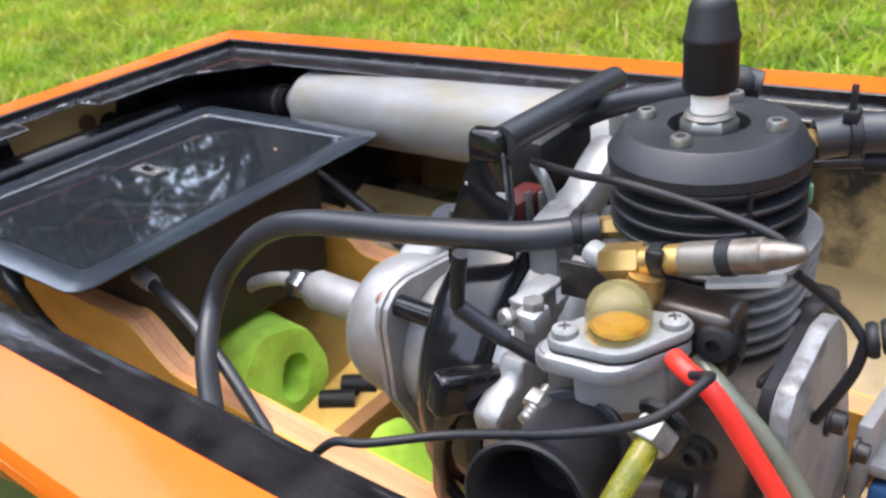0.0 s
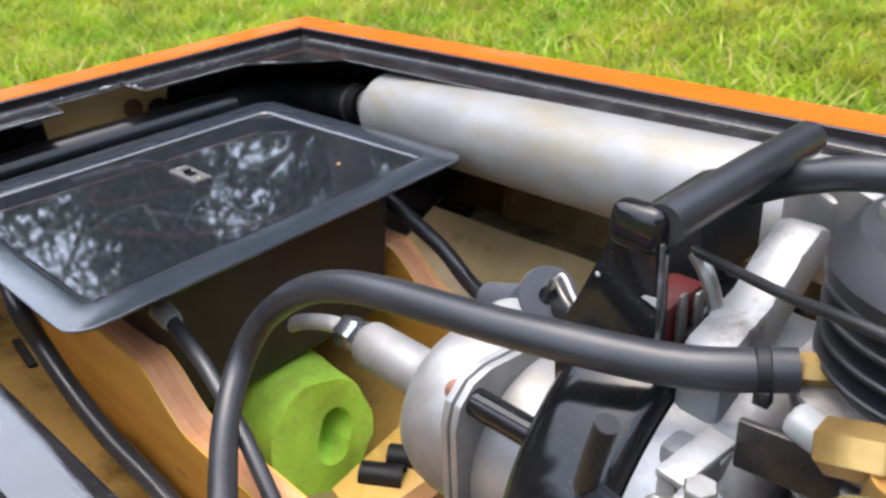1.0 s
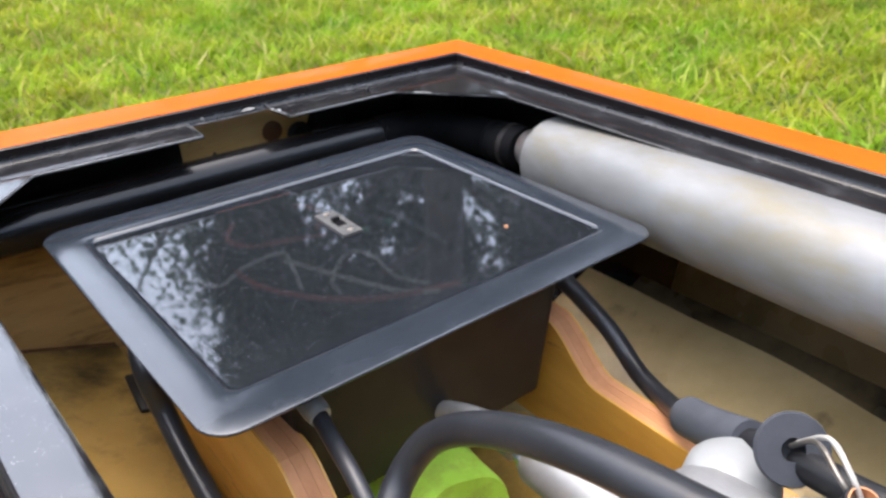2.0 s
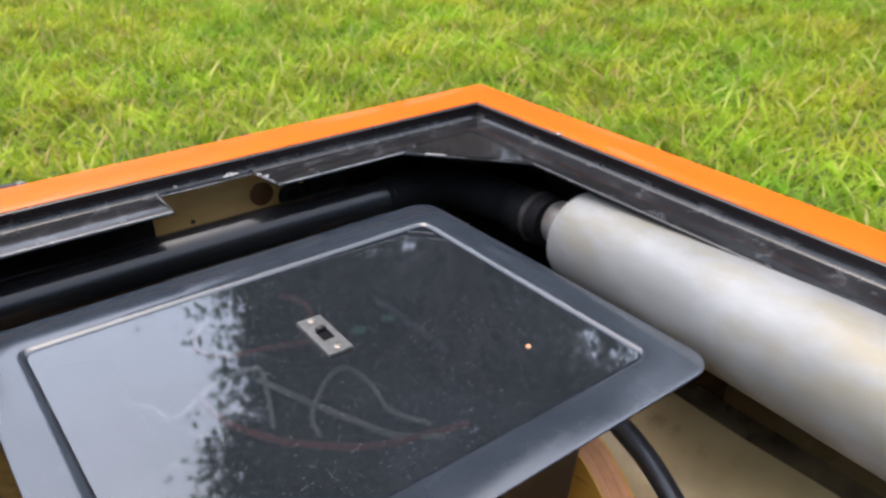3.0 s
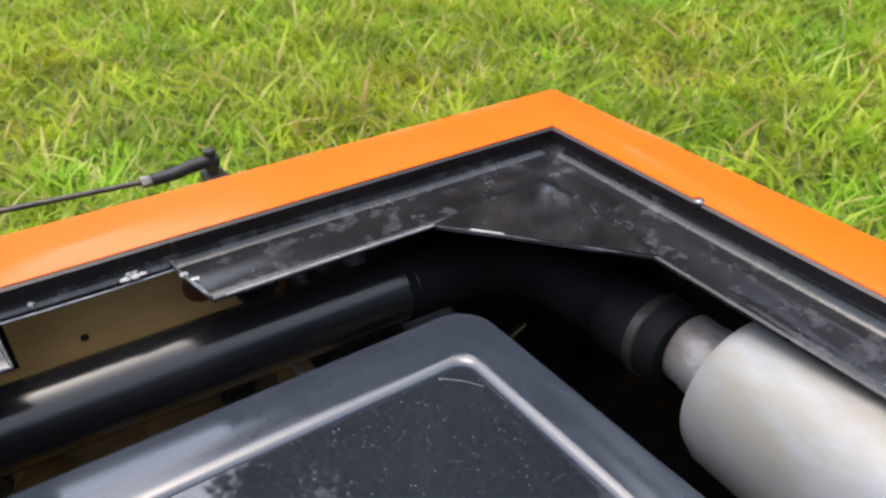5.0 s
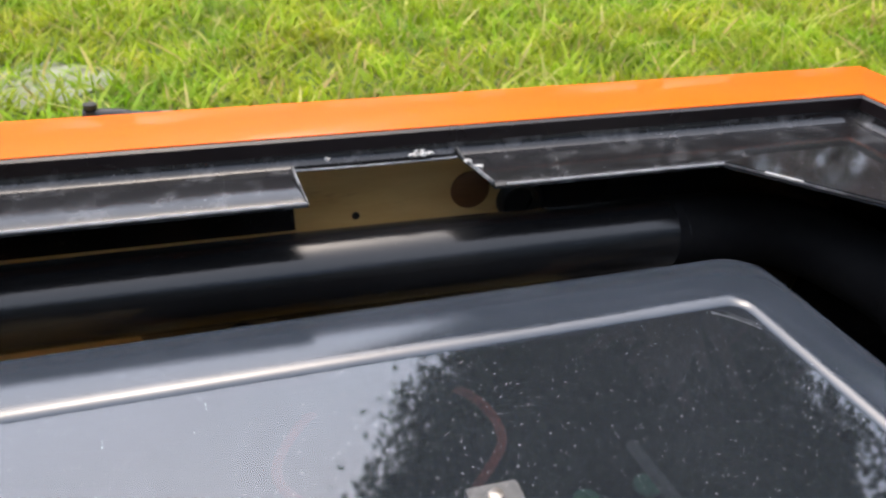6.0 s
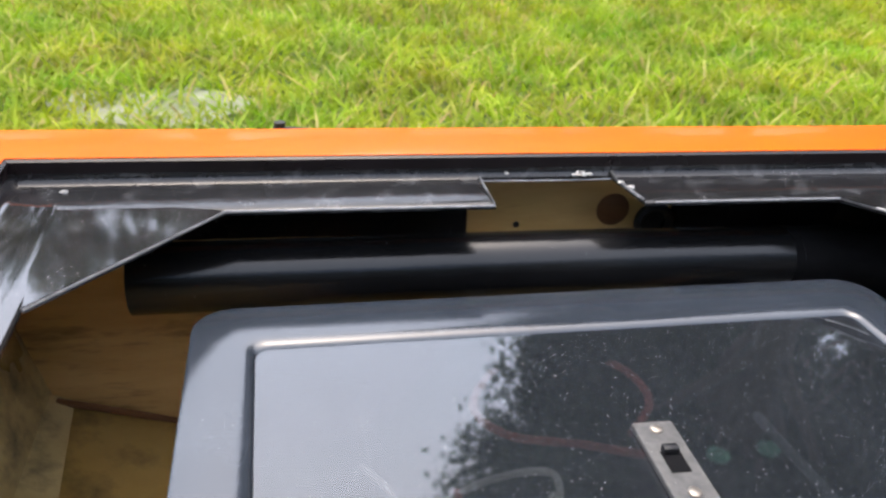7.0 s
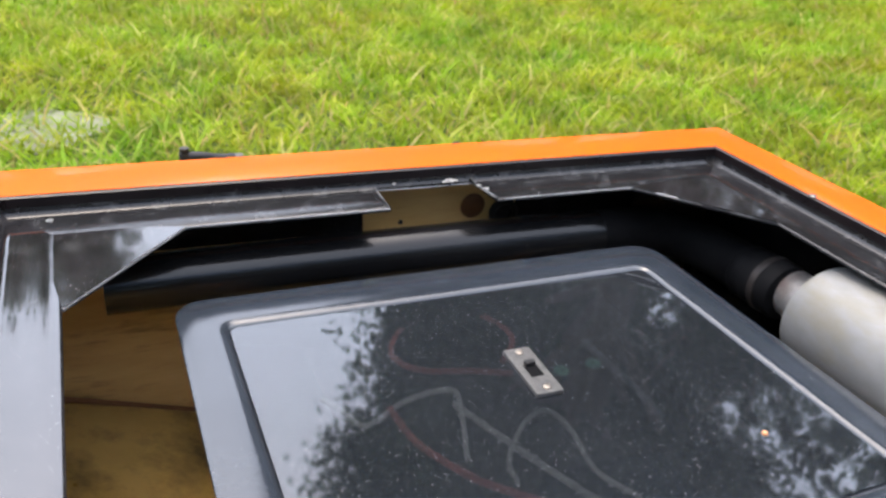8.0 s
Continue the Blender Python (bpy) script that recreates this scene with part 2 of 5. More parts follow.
M_NYLON = material("white_nylon_sheath", (0.45, 0.435, 0.40), 0.4, color2=(0.37, 0.35, 0.31), scale=60, bump=0.1)
M_CAP = material("greyish_white_plastic", (0.26, 0.265, 0.26), 0.35, color2=(0.22, 0.225, 0.22), scale=60, bump=0.1)
M_WIRE_RED = material("red_wire", (0.34, 0.07, 0.05), 0.5)
M_BLUE = material("blue_rubber", (0.03, 0.09, 0.22), 0.45, color2=(0.02, 0.06, 0.16), scale=80, bump=0.1)
M_GREEN = material("green_terminal", (0.14, 0.4, 0.24), 0.4)
M_WIRE_DIM = material("dull_grey_cable", (0.16, 0.16, 0.16), 0.6)
M_WIRE_GREY = material("grey_wire", (0.42, 0.40, 0.34), 0.5)
M_WOOD = material("bare_brown_wood", (0.34, 0.17, 0.055), 0.6, color2=(0.25, 0.115, 0.035), scale=30, stretch=(1, 1, 4), bump=0.2)
M_KNOT = material("brown_wood_plug", (0.17, 0.075, 0.028), 0.55, color2=(0.12, 0.05, 0.02), scale=60, stretch=(1, 1, 3))
M_SOIL = material("green_lawn_soil", (0.095, 0.128, 0.021), 0.95, color2=(0.06, 0.084, 0.016), scale=25, bump=0.6, bump_scale=60,
                  stain=(0.19, 0.19, 0.09), stain_scale=1.4, stain_cut=(0.6, 0.78))
M_BARE = material("bare_pale_earth", (0.255, 0.2635, 0.1955), 0.95, color2=(0.17, 0.17, 0.102), scale=18, bump=0.5, bump_scale=60)
M_BARK = material("bark", (0.11, 0.085, 0.06), 0.9, color2=(0.06, 0.045, 0.03), scale=6, stretch=(1, 1, 0.2), bump=0.8, bump_scale=12)


def leaf_material(name, tones):
    """Leaves and blades, each with its own tone, that let some light through."""
    m = bpy.data.materials.new(name)
    m.use_nodes = True
    n, l = m.node_tree.nodes, m.node_tree.links
    b = n["Principled BSDF"]
    geo = n.new("ShaderNodeNewGeometry")
    r = n.new("ShaderNodeValToRGB")
    r.color_ramp.elements.remove(r.color_ramp.elements[0])
    for k, (pos, col) in enumerate(tones):
        e = r.color_ramp.elements[0] if k == 0 else r.color_ramp.elements.new(pos)
        e.position, e.color = pos, (*col, 1)
    l.new(geo.outputs["Random Per Island"], r.inputs["Fac"])
    nz = n.new("ShaderNodeTexNoise")
    nz.inputs["Scale"].default_value, nz.inputs["Detail"].default_value = 13.0, 4.0
    tc = n.new("ShaderNodeTexCoord")
    l.new(tc.outputs["Object"], nz.inputs["Vector"])
    hs = n.new("ShaderNodeHueSaturation")
    mr = n.new("ShaderNodeMapRange")
    mr.inputs["From Min"].default_value, mr.inputs["From Max"].default_value = 0.3, 0.7
    mr.inputs["To Min"].default_value, mr.inputs["To Max"].default_value = 0.58, 1.32
    l.new(nz.outputs["Fac"], mr.inputs["Value"])
    l.new(mr.outputs["Result"], hs.inputs["Value"])
    nh = n.new("ShaderNodeTexNoise")
    nh.inputs["Scale"].default_value, nh.inputs["Detail"].default_value = 8.0, 4.0
    l.new(tc.outputs["Object"], nh.inputs["Vector"])
    mh = n.new("ShaderNodeMapRange")
    mh.inputs["From Min"].default_value, mh.inputs["From Max"].default_value = 0.3, 0.7
    mh.inputs["To Min"].default_value, mh.inputs["To Max"].default_value = 0.468, 0.53
    l.new(nh.outputs["Fac"], mh.inputs["Value"])
    l.new(mh.outputs["Result"], hs.inputs["Hue"])
    hs.inputs["Saturation"].default_value = 1.06
    l.new(r.outputs["Color"], hs.inputs["Color"])
    l.new(hs.outputs["Color"], b.inputs["Base Color"])
    b.inputs["Roughness"].default_value = 0.6
    b.inputs["Specular IOR Level"].default_value = 0.2
    t = n.new("ShaderNodeBsdfTranslucent")
    l.new(hs.outputs["Color"], t.inputs["Color"])
    mx = n.new("ShaderNodeMixShader")
    mx.inputs["Fac"].default_value = 0.5
    l.new(b.outputs["BSDF"], mx.inputs[1])
    l.new(t.outputs["BSDF"], mx.inputs[2])
    l.new(mx.outputs["Shader"], n["Material Output"].inputs["Surface"])
    return m


M_GRASS = leaf_material("grass_blades", [(0.0, (0.205, 0.305, 0.025)), (0.4, (0.24, 0.338, 0.031)), (0.68, (0.29, 0.38, 0.042)), (0.82, (0.375, 0.435, 0.062)), (0.9, (0.46, 0.43, 0.16)), (1.0, (0.40, 0.30, 0.12))])
M_LEAF = leaf_material("tree_leaves", [(0.0, (0.0225, 0.0405, 0.0162)), (0.5, (0.0315, 0.054, 0.0225)), (1.0, (0.045, 0.0765, 0.0315))])


# ---- mesh helpers ----
def thing(name, origin, label, category, group="", kind=""):
    ob = new(name)
    ob.empty_display_size = 0.02
    ob.location = Vector(origin) * U
    return tagged(ob, label, category, group, kind)


def part(name, bm, mat, parent, label="", sharp=38.0, smooth=True):
    """One mesh under a thing or a part, from plan coordinates."""
    root = parent
    while root.parent:
        root = root.parent
    bmesh.ops.recalc_face_normals(bm, faces=bm.faces)
    bm.transform(Matrix.Translation(-root.location) @ Matrix.Scale(U, 4))
    me = bpy.data.meshes.new(name)
    bm.to_mesh(me)
    bm.free()
    if smooth:
        me.polygons.foreach_set("use_smooth", [True] * len(me.polygons))
        me.set_sharp_from_angle(angle=radians(sharp))
    for m in mat if isinstance(mat, (list, tuple)) else (mat,):
        me.materials.append(m)
    ob = new(name, me)
    ob.parent = parent
    if label:
        ob["label"] = label
    return ob


def frame_along(d):
    d = Vector(d).normalized()
    a = Vector((0, 0, 1)) if abs(d.z) < 0.9 else Vector((1, 0, 0))
    u = d.cross(a).normalized()
    return u, d.cross(u).normalized(), d


def lathe(p, d, profile, seg=40, bm=None, phase=0.0, squash=1.0):
    """A turned body: profile of (radius, distance along d from p)."""
    bm = bm or bmesh.new()
    p = Vector(p)
    u, v, d = frame_along(d)
    rings = []
    for r, h in profile:
        if r < 1e-5:
            rings.append([bm.verts.new(p + d * h)])
        else:
            rings.append([bm.verts.new(p + d * h + r * (math.cos(a) * u + squash * math.sin(a) * v)) for a in (phase + 2 * math.pi * k / seg for k in range(seg))])
    for a, b in zip(rings[:-1], rings[1:]):
        for k in range(seg):
            j = (k + 1) % seg
            if len(a) == 1 and len(b) == 1:
                continue
            if len(a) == 1:
                bm.faces.new((a[0], b[k], b[j]))
            elif len(b) == 1:
                bm.faces.new((a[k], b[0], a[j]))
            else:
                bm.faces.new((a[k], b[k], b[j], a[j]))
    for ring in (rings[0], rings[-1]):
        if len(ring) > 1:
            bm.faces.new(ring)
    return bm


def spline(points, n=10):
    pts = [Vector(p) for p in points]
    if len(pts) == 2:
        return [pts[0].lerp(pts[1], k / n) for k in range(n + 1)]
    pts = [2 * pts[0] - pts[1], *pts, 2 * pts[-1] - pts[-2]]
    out = []
    for i in range(1, len(pts) - 2):
        a, b, c, d = pts[i - 1:i + 3]
        for k in range(n):
            s = k / n
            out.append(0.5 * (2 * b + (c - a) * s + (2 * a - 5 * b + 4 * c - d) * s * s + (3 * b - a - 3 * c + d) * s ** 3))
    out.append(pts[-2])
    return out


def tube(points, r, seg=16, n=10, bore=0.0, bm=None):
    """A round hose or wire along a smooth line; bore: a hollow end's inner radius."""
    bm = bm or bmesh.new()
    line = spline(points, n)
    u = None
    rings = []
    for k, p in enumerate(line):
        d = (line[min(k + 1, len(line) - 1)] - line[max(k - 1, 0)]).normalized()
        u = frame_along(d)[0] if u is None else (u - d * u.dot(d)).normalized()
        v = d.cross(u)
        rad = r[0] + (r[1] - r[0]) * k / (len(line) - 1) if isinstance(r, tuple) else r
        rings.append([bm.verts.new(p + rad * (math.cos(a) * u + math.sin(a) * v)) for a in (2 * math.pi * j / seg for j in range(seg))])
    for a, b in zip(rings[:-1], rings[1:]):
        for k in range(seg):
            j = (k + 1) % seg
            bm.faces.new((a[k], a[j], b[j], b[k]))
    for ring, inner in ((rings[0], line[1]), (rings[-1], line[-2])):
        if bore:
            c = sum((w.co for w in ring), Vector()) / seg
            lip = [bm.verts.new(c + (w.co - c) * bore) for w in ring]
            deep = [bm.verts.new(c + (w.co - c) * bore + (inner - c) * 0.6) for w in ring]
            for k in range(seg):
                j = (k + 1) % seg
                bm.faces.new((ring[k], ring[j], lip[j], lip[k]))
                bm.faces.new((lip[k], lip[j], deep[j], deep[k]))
            bm.faces.new(deep)
        else:
            bm.faces.new(ring)
    return bm


def block(c, size, bevel=0.01, turn=(0, 0, 0), bm=None, seg=2):
    """A box with rounded edges, turned by degrees about its centre."""
    own = bmesh.new()
    bmesh.ops.create_cube(own, size=1.0)
    for w in own.verts:
        w.co = Vector((w.co.x * size[0], w.co.y * size[1], w.co.z * size[2]))
    if bevel:
        bmesh.ops.bevel(own, geom=list(own.edges), offset=bevel, segments=seg, profile=0.5, affect="EDGES")
    own.transform(pose(*c, *turn))
    if bm is None:
        return own
    me = bpy.data.meshes.new("tmp")
    own.to_mesh(me)
    own.free()
    bm.from_mesh(me)
    bpy.data.meshes.remove(me)
    return bm


def prism(outline, place, depth, bevel=0.0, bm=None):
    """A flat outline of (a, b) extruded by depth; place(a, b, h) gives the plan point."""
    own = bmesh.new()
    low = [own.verts.new(place(a, b, 0.0)) for a, b in outline]
    top = [own.verts.new(place(a, b, depth)) for a, b in outline]
    own.faces.new(low)
    own.faces.new(top[::-1])
    for k in range(len(low)):
        j = (k + 1) % len(low)
        own.faces.new((low[k], low[j], top[j], top[k]))
    bmesh.ops.recalc_face_normals(own, faces=own.faces)
    if bevel:
        bmesh.ops.bevel(own, geom=list(own.edges), offset=bevel, segments=2, profile=0.5, affect="EDGES")
    if bm is None:
        return own
    me = bpy.data.meshes.new("tmp")
    own.to_mesh(me)
    own.free()
    bm.from_mesh(me)
    bpy.data.meshes.remove(me)
    return bm


def rounded(hx, hy, r, n=6):
    """Outline of a rounded rectangle of half sizes hx, hy."""
    out = []
    for cx, cy, a0 in ((hx - r, hy - r, 0), (r - hx, hy - r, 90), (r - hx, r - hy, 180), (hx - r, r - hy, 270)):
        for k in range(n + 1):
            a = radians(a0 + 90 * k / n)
            out.append((cx + r * math.cos(a), cy + r * math.sin(a)))
    return out


def hexagon(p, d, r, h, hole=0.0, bm=None, phase=0.0):
    """A hexagonal nut or bolt head with chamfered ends."""
    c = r * 0.12
    return lathe(p, d, [(r * 0.9, 0), (r, c), (r, h - c), (r * 0.9, h)] + ([(hole, h), (hole, h * 0.4)] if hole else []), 6, bm, phase)


def socket_screw(parent, p, d, r, h, mat, name="bolt"):
    """A screw head with a hexagonal recess."""
    bm = lathe(p, d, [(r, 0), (r, h * 0.8), (r * 0.9, h), (r * 0.55, h), (r * 0.55, h * 0.45)], 20)
    return part(name, bm, mat, parent)


# ---- the boat ----
boat = thing("model_boat", (-1.55, -3.0, -1.9), "orange and black model powerboat hull with its hatch off, on grass", "model boat")

# plan lines of the hatch opening: starboard and port edge by y
def stbd(y):
    return 0.015 - 0.016 * (y - 0.02)


def port(y):
    return -3.150 - 0.042 * y


FORE = -5.9
STERN = 0.02
KEEL_X = -1.53
SOOT_X = 0.0


def floor_z(x):
    return -1.74 + 0.46 * abs(x - KEEL_X)


# orange deck: a ring round the opening and a foredeck
def strip(cross0, cross1, bm=None, wall=0):
    """Joins two like cross-sections, given as lists of points, and caps the ends."""
    bm = bm or bmesh.new()
    a, b = ([bm.verts.new(p) for p in c] for c in (cross0, cross1))
    for k in range(len(a)):
        j = (k + 1) % len(a)
        bm.faces.new((a[k], a[j], b[j], b[k])).material_index = 1 if k < wall else 0
    bm.faces.new(a[::-1])
    bm.faces.new(b)
    return bm


DECK_PROFILE = [(0.0, 0.0), (-0.20, 0.0), (-0.245, -0.012), (-0.265, -0.05), (-0.265, -0.12), (-0.23, -0.12), (-0.23, -0.05), (0.0, -0.04)]


def offset_cross(p, inward, profile):
    """Cross-section at plan point p: profile of (distance inward, height)."""
    return [Vector((p[0] + o * inward[0], p[1] + o * inward[1], z)) for o, z in profile]


CORNER_SS, CORNER_SP = (stbd(STERN), STERN), (port(STERN), STERN)
CORNER_FS, CORNER_FP = (stbd(FORE), FORE), (port(FORE), FORE)
STERN_PROFILE = [(o * (1.16 if o < 0 else 1), z) for o, z in DECK_PROFILE]
bm = bmesh.new()
strip(offset_cross(CORNER_SS, (-0.95, -1.16), DECK_PROFILE), offset_cross(CORNER_SP, (0.95, -1.16), DECK_PROFILE), bm)
strip(offset_cross(CORNER_SS, (-0.95, -1.16), DECK_PROFILE), offset_cross(CORNER_FS, (-1, 0), DECK_PROFILE), bm)
strip(offset_cross(CORNER_SP, (0.95, -1.16), DECK_PROFILE), offset_cross(CORNER_FP, (1, 0), DECK_PROFILE), bm)
bmesh.ops.remove_doubles(bm, verts=bm.verts, dist=0.0005)
part("deck_rim", bm, M_ORANGE, boat, "glossy orange painted deck rim")
bm = prism([(stbd(FORE) + 0.26, FORE), (stbd(FORE) + 0.1, -7.5), (-0.9, -10.5), (-1.45, -11.6), (-2.0, -10.5), (port(FORE) - 0.1, -7.5), (port(FORE) - 0.26, FORE)],
           lambda a, b, h: Vector((a, b, h)), -0.05, 0.01)
part("foredeck", bm, M_ORANGE, boat)

# hull shell: sections of outer and inner skin from transom to bow
def tuck(y):
    """How far the port side is drawn in below the deck."""
    return min(1.0, max(0.0, (-1.2 - y) / 1.4))


def hull_section(y, wide, deep):
    c = 0.5 * (stbd(y) + port(y))
    half = 0.5 * (stbd(y) - port(y)) * wide + 0.255 * wide
    keel = -1.9 + deep
    out = [(c + half, -0.06), (c + half - 0.02, -0.5), (c + half - 0.14, -1.0 + deep * 0.6), (c, keel), (c - half + 0.14 + 0.4 * tuck(y), -1.0 + deep * 0.6), (c - half + 0.02 + 0.2 * tuck(y), -0.5), (c - half, -0.06)]
    inn = [(c - half + 0.06, -0.06), (c - half + 0.08 + 0.2 * tuck(y), -0.5), (c - half + 0.19 + 0.4 * tuck(y), -0.97 + deep * 0.6), (c, keel + 0.15), (c + half - 0.19, -0.97 + deep * 0.6), (c + half - 0.08, -0.5), (c + half - 0.06, -0.06)]
    return [Vector((x, y, z)) for x, z in out + inn]


bm = bmesh.new()
secs = [[bm.verts.new(p) for p in hull_section(y, w, d)] for y, w, d in ((0.31, 1, 0), (-1.2, 1, 0), (-2.6, 1, 0), (-4.0, 1, 0), (-5.9, 0.99, 0.0), (-7.5, 0.9, 0.1), (-9.3, 0.62, 0.35), (-10.8, 0.28, 0.8), (-11.5, 0.04, 1.2))]
for a, b in zip(secs[:-1], secs[1:]):
    for k in range(14):
        f = bm.faces.new((a[k], a[(k + 1) % 14], b[(k + 1) % 14], b[k]))
        f.material_index = 0 if k < 6 else 1
bm.faces.new(secs[0][::-1])
bm.faces.new(secs[-1])
part("hull_shell", bm, [M_ORANGE, M_HULLIN], boat, "orange outside, tan glass fibre inside, sooty")
bm = prism([(-3.36, -0.06), (-3.34, -0.5), (-3.22, -0.97), (-1.57, -1.75), (0.1, -0.97), (0.22, -0.5), (0.24, -0.06)], lambda a, b, h: Vector((a, 0.19 + h, b)), 0.11)
part("transom_panel", bm, M_PLY, boat, "varnished plywood transom with stains")
# thin black sheets on the transom, below the lip and in the starboard corner
part("dark_patch", prism([(-2.86, -0.07), (-1.735, -0.07), (-1.74, -0.2), (-1.735, -0.36), (-2.86, -0.36)], lambda a, b, h: Vector((a, 0.186 - h, b)), 0.004), M_BLACK, boat, "black patch on the transom")
part("dark_patch", prism([(-1.04, -0.45), (-0.98, -0.3), (-0.9, -0.08), (0.2, -0.08), (0.2, -0.95), (-0.75, -1.3), (-1.0, -0.9)], lambda a, b, h: Vector((a, 0.186 - h, b)), 0.004), M_BLACK, boat, "black patch low on the transom")
# shade under tube and lid, painted as a dark sheet with the oily stains
part("dark_patch", prism([(-0.98, -0.5), (-0.96, -1.0), (-1.1, -1.4), (-2.0, -1.3), (-2.25, -1.0), (-2.2, -0.7), (-2.3, -0.5)], lambda a, b, h: Vector((a, 0.187 - h, b)), 0.004), M_SOOT_SHADE, boat, "painted shade of lid and tube over oily stains low on the transom")
part("wood_plug", lathe((-1.197, 0.19, -0.285), (0, -1, 0), [(0.062, -0.01), (0.062, 0.004), (0.056, 0.008)], 24), M_KNOT, boat, "round brown wooden plug")
part("grommet", lathe((-1.034, 0.19, -0.335), (0, -1, 0), [(0.075, -0.01), (0.075, 0.02), (0.06, 0.03), (0.045, 0.02), (0.045, 0.004), (0, 0.004)], 24), M_MATTRUBBER, boat, "black rubber grommet")
for x in (-1.15, -1.92):
    part("bung", lathe((x, 0.19, -0.73), (0, -1, 0), [(0.065, -0.01), (0.065, 0.018), (0.05, 0.026), (0.035, 0.014), (0, 0.012)], 20), M_MATTRUBBER, boat, "black rubber bung in the transom")
part("peg", lathe((-0.95, 0.19, -0.70), (0.15, -0.6, -0.7), [(0.014, -0.02), (0.014, 0.07), (0.009, 0.085), (0, 0.086)], 12), M_CAP, boat, "small pale peg")
part("screw_hole", lathe((-1.554, 0.19, -0.336), (0, -1, 0), [(0.012, -0.01), (0.012, 0.003), (0.006, 0.004)], 10), M_DARKSTEEL, boat, "small dark screw head")


def side_paint(y0, y1, mat, label):
    """A coat of paint on the starboard inner wall."""
    bm = bmesh.new()
    g = [[bm.verts.new((x - 0.016 * y, y, z)) for x, z in ((0.198, -0.07), (0.178, -0.5), (0.064, -0.985))] for y in np.linspace(y0, y1, 8)]
    for p, q in zip(g[:-1], g[1:]):
        for k in range(2):
            bm.faces.new((p[k], p[k + 1], q[k + 1], q[k]))
    bmesh.ops.solidify(bm, geom=bm.faces[:], thickness=0.008)
    part("side_paint", bm, mat, boat, label)


side_paint(0.17, -1.7, M_BLACK, "black painted inner side")
side_paint(-1.703, -4.3, M_SIDE, "dirty brown inner side")

# black hatch seat: a step down from the deck and a lip, broken away for a stretch at the stern
ARC = [(0.045 - 0.033 * math.cos(radians(a)), -0.0455 - 0.033 * math.sin(radians(a))) for a in (0, 18, 36, 54, 72, 90)]
SEAT = [(0.0, -0.004), (0.010, -0.010)] + ARC + [(0.13, -0.0775), (0.165, -0.0782), (0.19, -0.0805), (0.207, -0.084), (0.214, -0.089), (0.214, -0.098), (0.10, -0.09), (0.02, -0.088), (-0.005, -0.05)]
SHORT = [(0.0, -0.004), (0.010, -0.010)] + ARC[:4] + [(0.025, -0.081), (0.025, -0.088), (0.018, -0.082), (-0.005, -0.05)]
seat = part("seat_stern_port", strip(offset_cross((-1.752, STERN), (0.10, -1), SEAT), offset_cross(CORNER_SP, (0.97, -1), SEAT), wall=2), [M_DUSTY, M_WALL], boat, "dusty black hatch lip with a sawn end", 24)
seat.name = "hatch_lip"
part("hatch_lip", strip(offset_cross((-1.305, STERN), (0.22, -1), SEAT), offset_cross(CORNER_SS, (-0.97, -1), SEAT), wall=2), [M_DUSTY, M_WALL], boat, "dusty black hatch lip with a broken end", 24)
part("hatch_lip", strip(offset_cross((-1.305, STERN), (0, -1), SHORT), offset_cross((-1.752, STERN), (0, -1), SHORT), wall=2), [M_DUSTY, M_WALL], boat, "stretch of hatch lip broken away", 24)
part("hatch_lip", strip(offset_cross(CORNER_SS, (-0.97, -1), SEAT), offset_cross(CORNER_FS, (-0.95, 0), SEAT), wall=2), [M_DUSTY, M_WALL], boat, sharp=24)
part("hatch_lip", strip(offset_cross(CORNER_SP, (0.97, -1), SEAT), offset_cross(CORNER_FP, (1, 0), SEAT), wall=2), [M_BLACK, M_WALL], boat, "glossy black hatch lip", sharp=24)
for sgn, tri_pts, mark in ((1, [(-0.593, -0.196), (-0.165, -0.69), (-0.11, -0.10)], True), (-1, [(-2.521, -0.196), (-2.918, -0.692), (-3.03, -0.10)], False)):
    g = part("gusset", prism(tri_pts, lambda a, b, h: Vector((a, b, -0.0805 - h)), 0.018), M_BLACK, boat, "black triangular corner gusset, scratched")
    a, b = Vector((*tri_pts[0], -0.087)), Vector((*tri_pts[1], -0.089))
    n_in = Vector((b.y - a.y, a.x - b.x, 0)).normalized() * (0.002 * sgn)
    part("worn_edge", tube([a - n_in, a.lerp(b, 0.5) - n_in, b - n_in], 0.0055 if sgn < 0 else 0.0035, 8), M_RAW if sgn < 0 else M_WORN, g, "pale worn edge")
    if mark:
        part("chip", block(a.lerp(b, 0.24) + Vector((0, 0, 0.003)), (0.1, 0.008, 0.008), 0.003, (0, 0, math.degrees(math.atan2(b.y - a.y, b.x - a.x)))), M_CHIP, g, "white chip")
part("worn_edge", tube([(-1.735, -0.194, -0.0865), (-2.1, -0.194, -0.0865), (-2.521, -0.195, -0.0865)], 0.0042, 6), M_RAW, boat, "pale sawn edge of the lip")
part("worn_edge", tube([(-1.226, -0.194, -0.0865), (-0.9, -0.194, -0.0865), (-0.595, -0.195, -0.0865)], 0.0038, 6), M_RAW, boat, "pale sawn edge of the lip")
part("worn_edge", tube([(-1.306, 0.0, -0.06), (-1.297, -0.04, -0.075), (-1.283, -0.10, -0.077), (-1.262, -0.192, -0.08)], 0.0055, 6), M_WORN, boat, "ragged broken edge of the lip")
part("worn_edge", tube([(-1.75, -0.03, -0.062), (-1.745, -0.1, -0.07), (-1.735, -0.19, -0.083)], 0.004, 6), M_WORN, boat, "ragged broken edge of the lip")
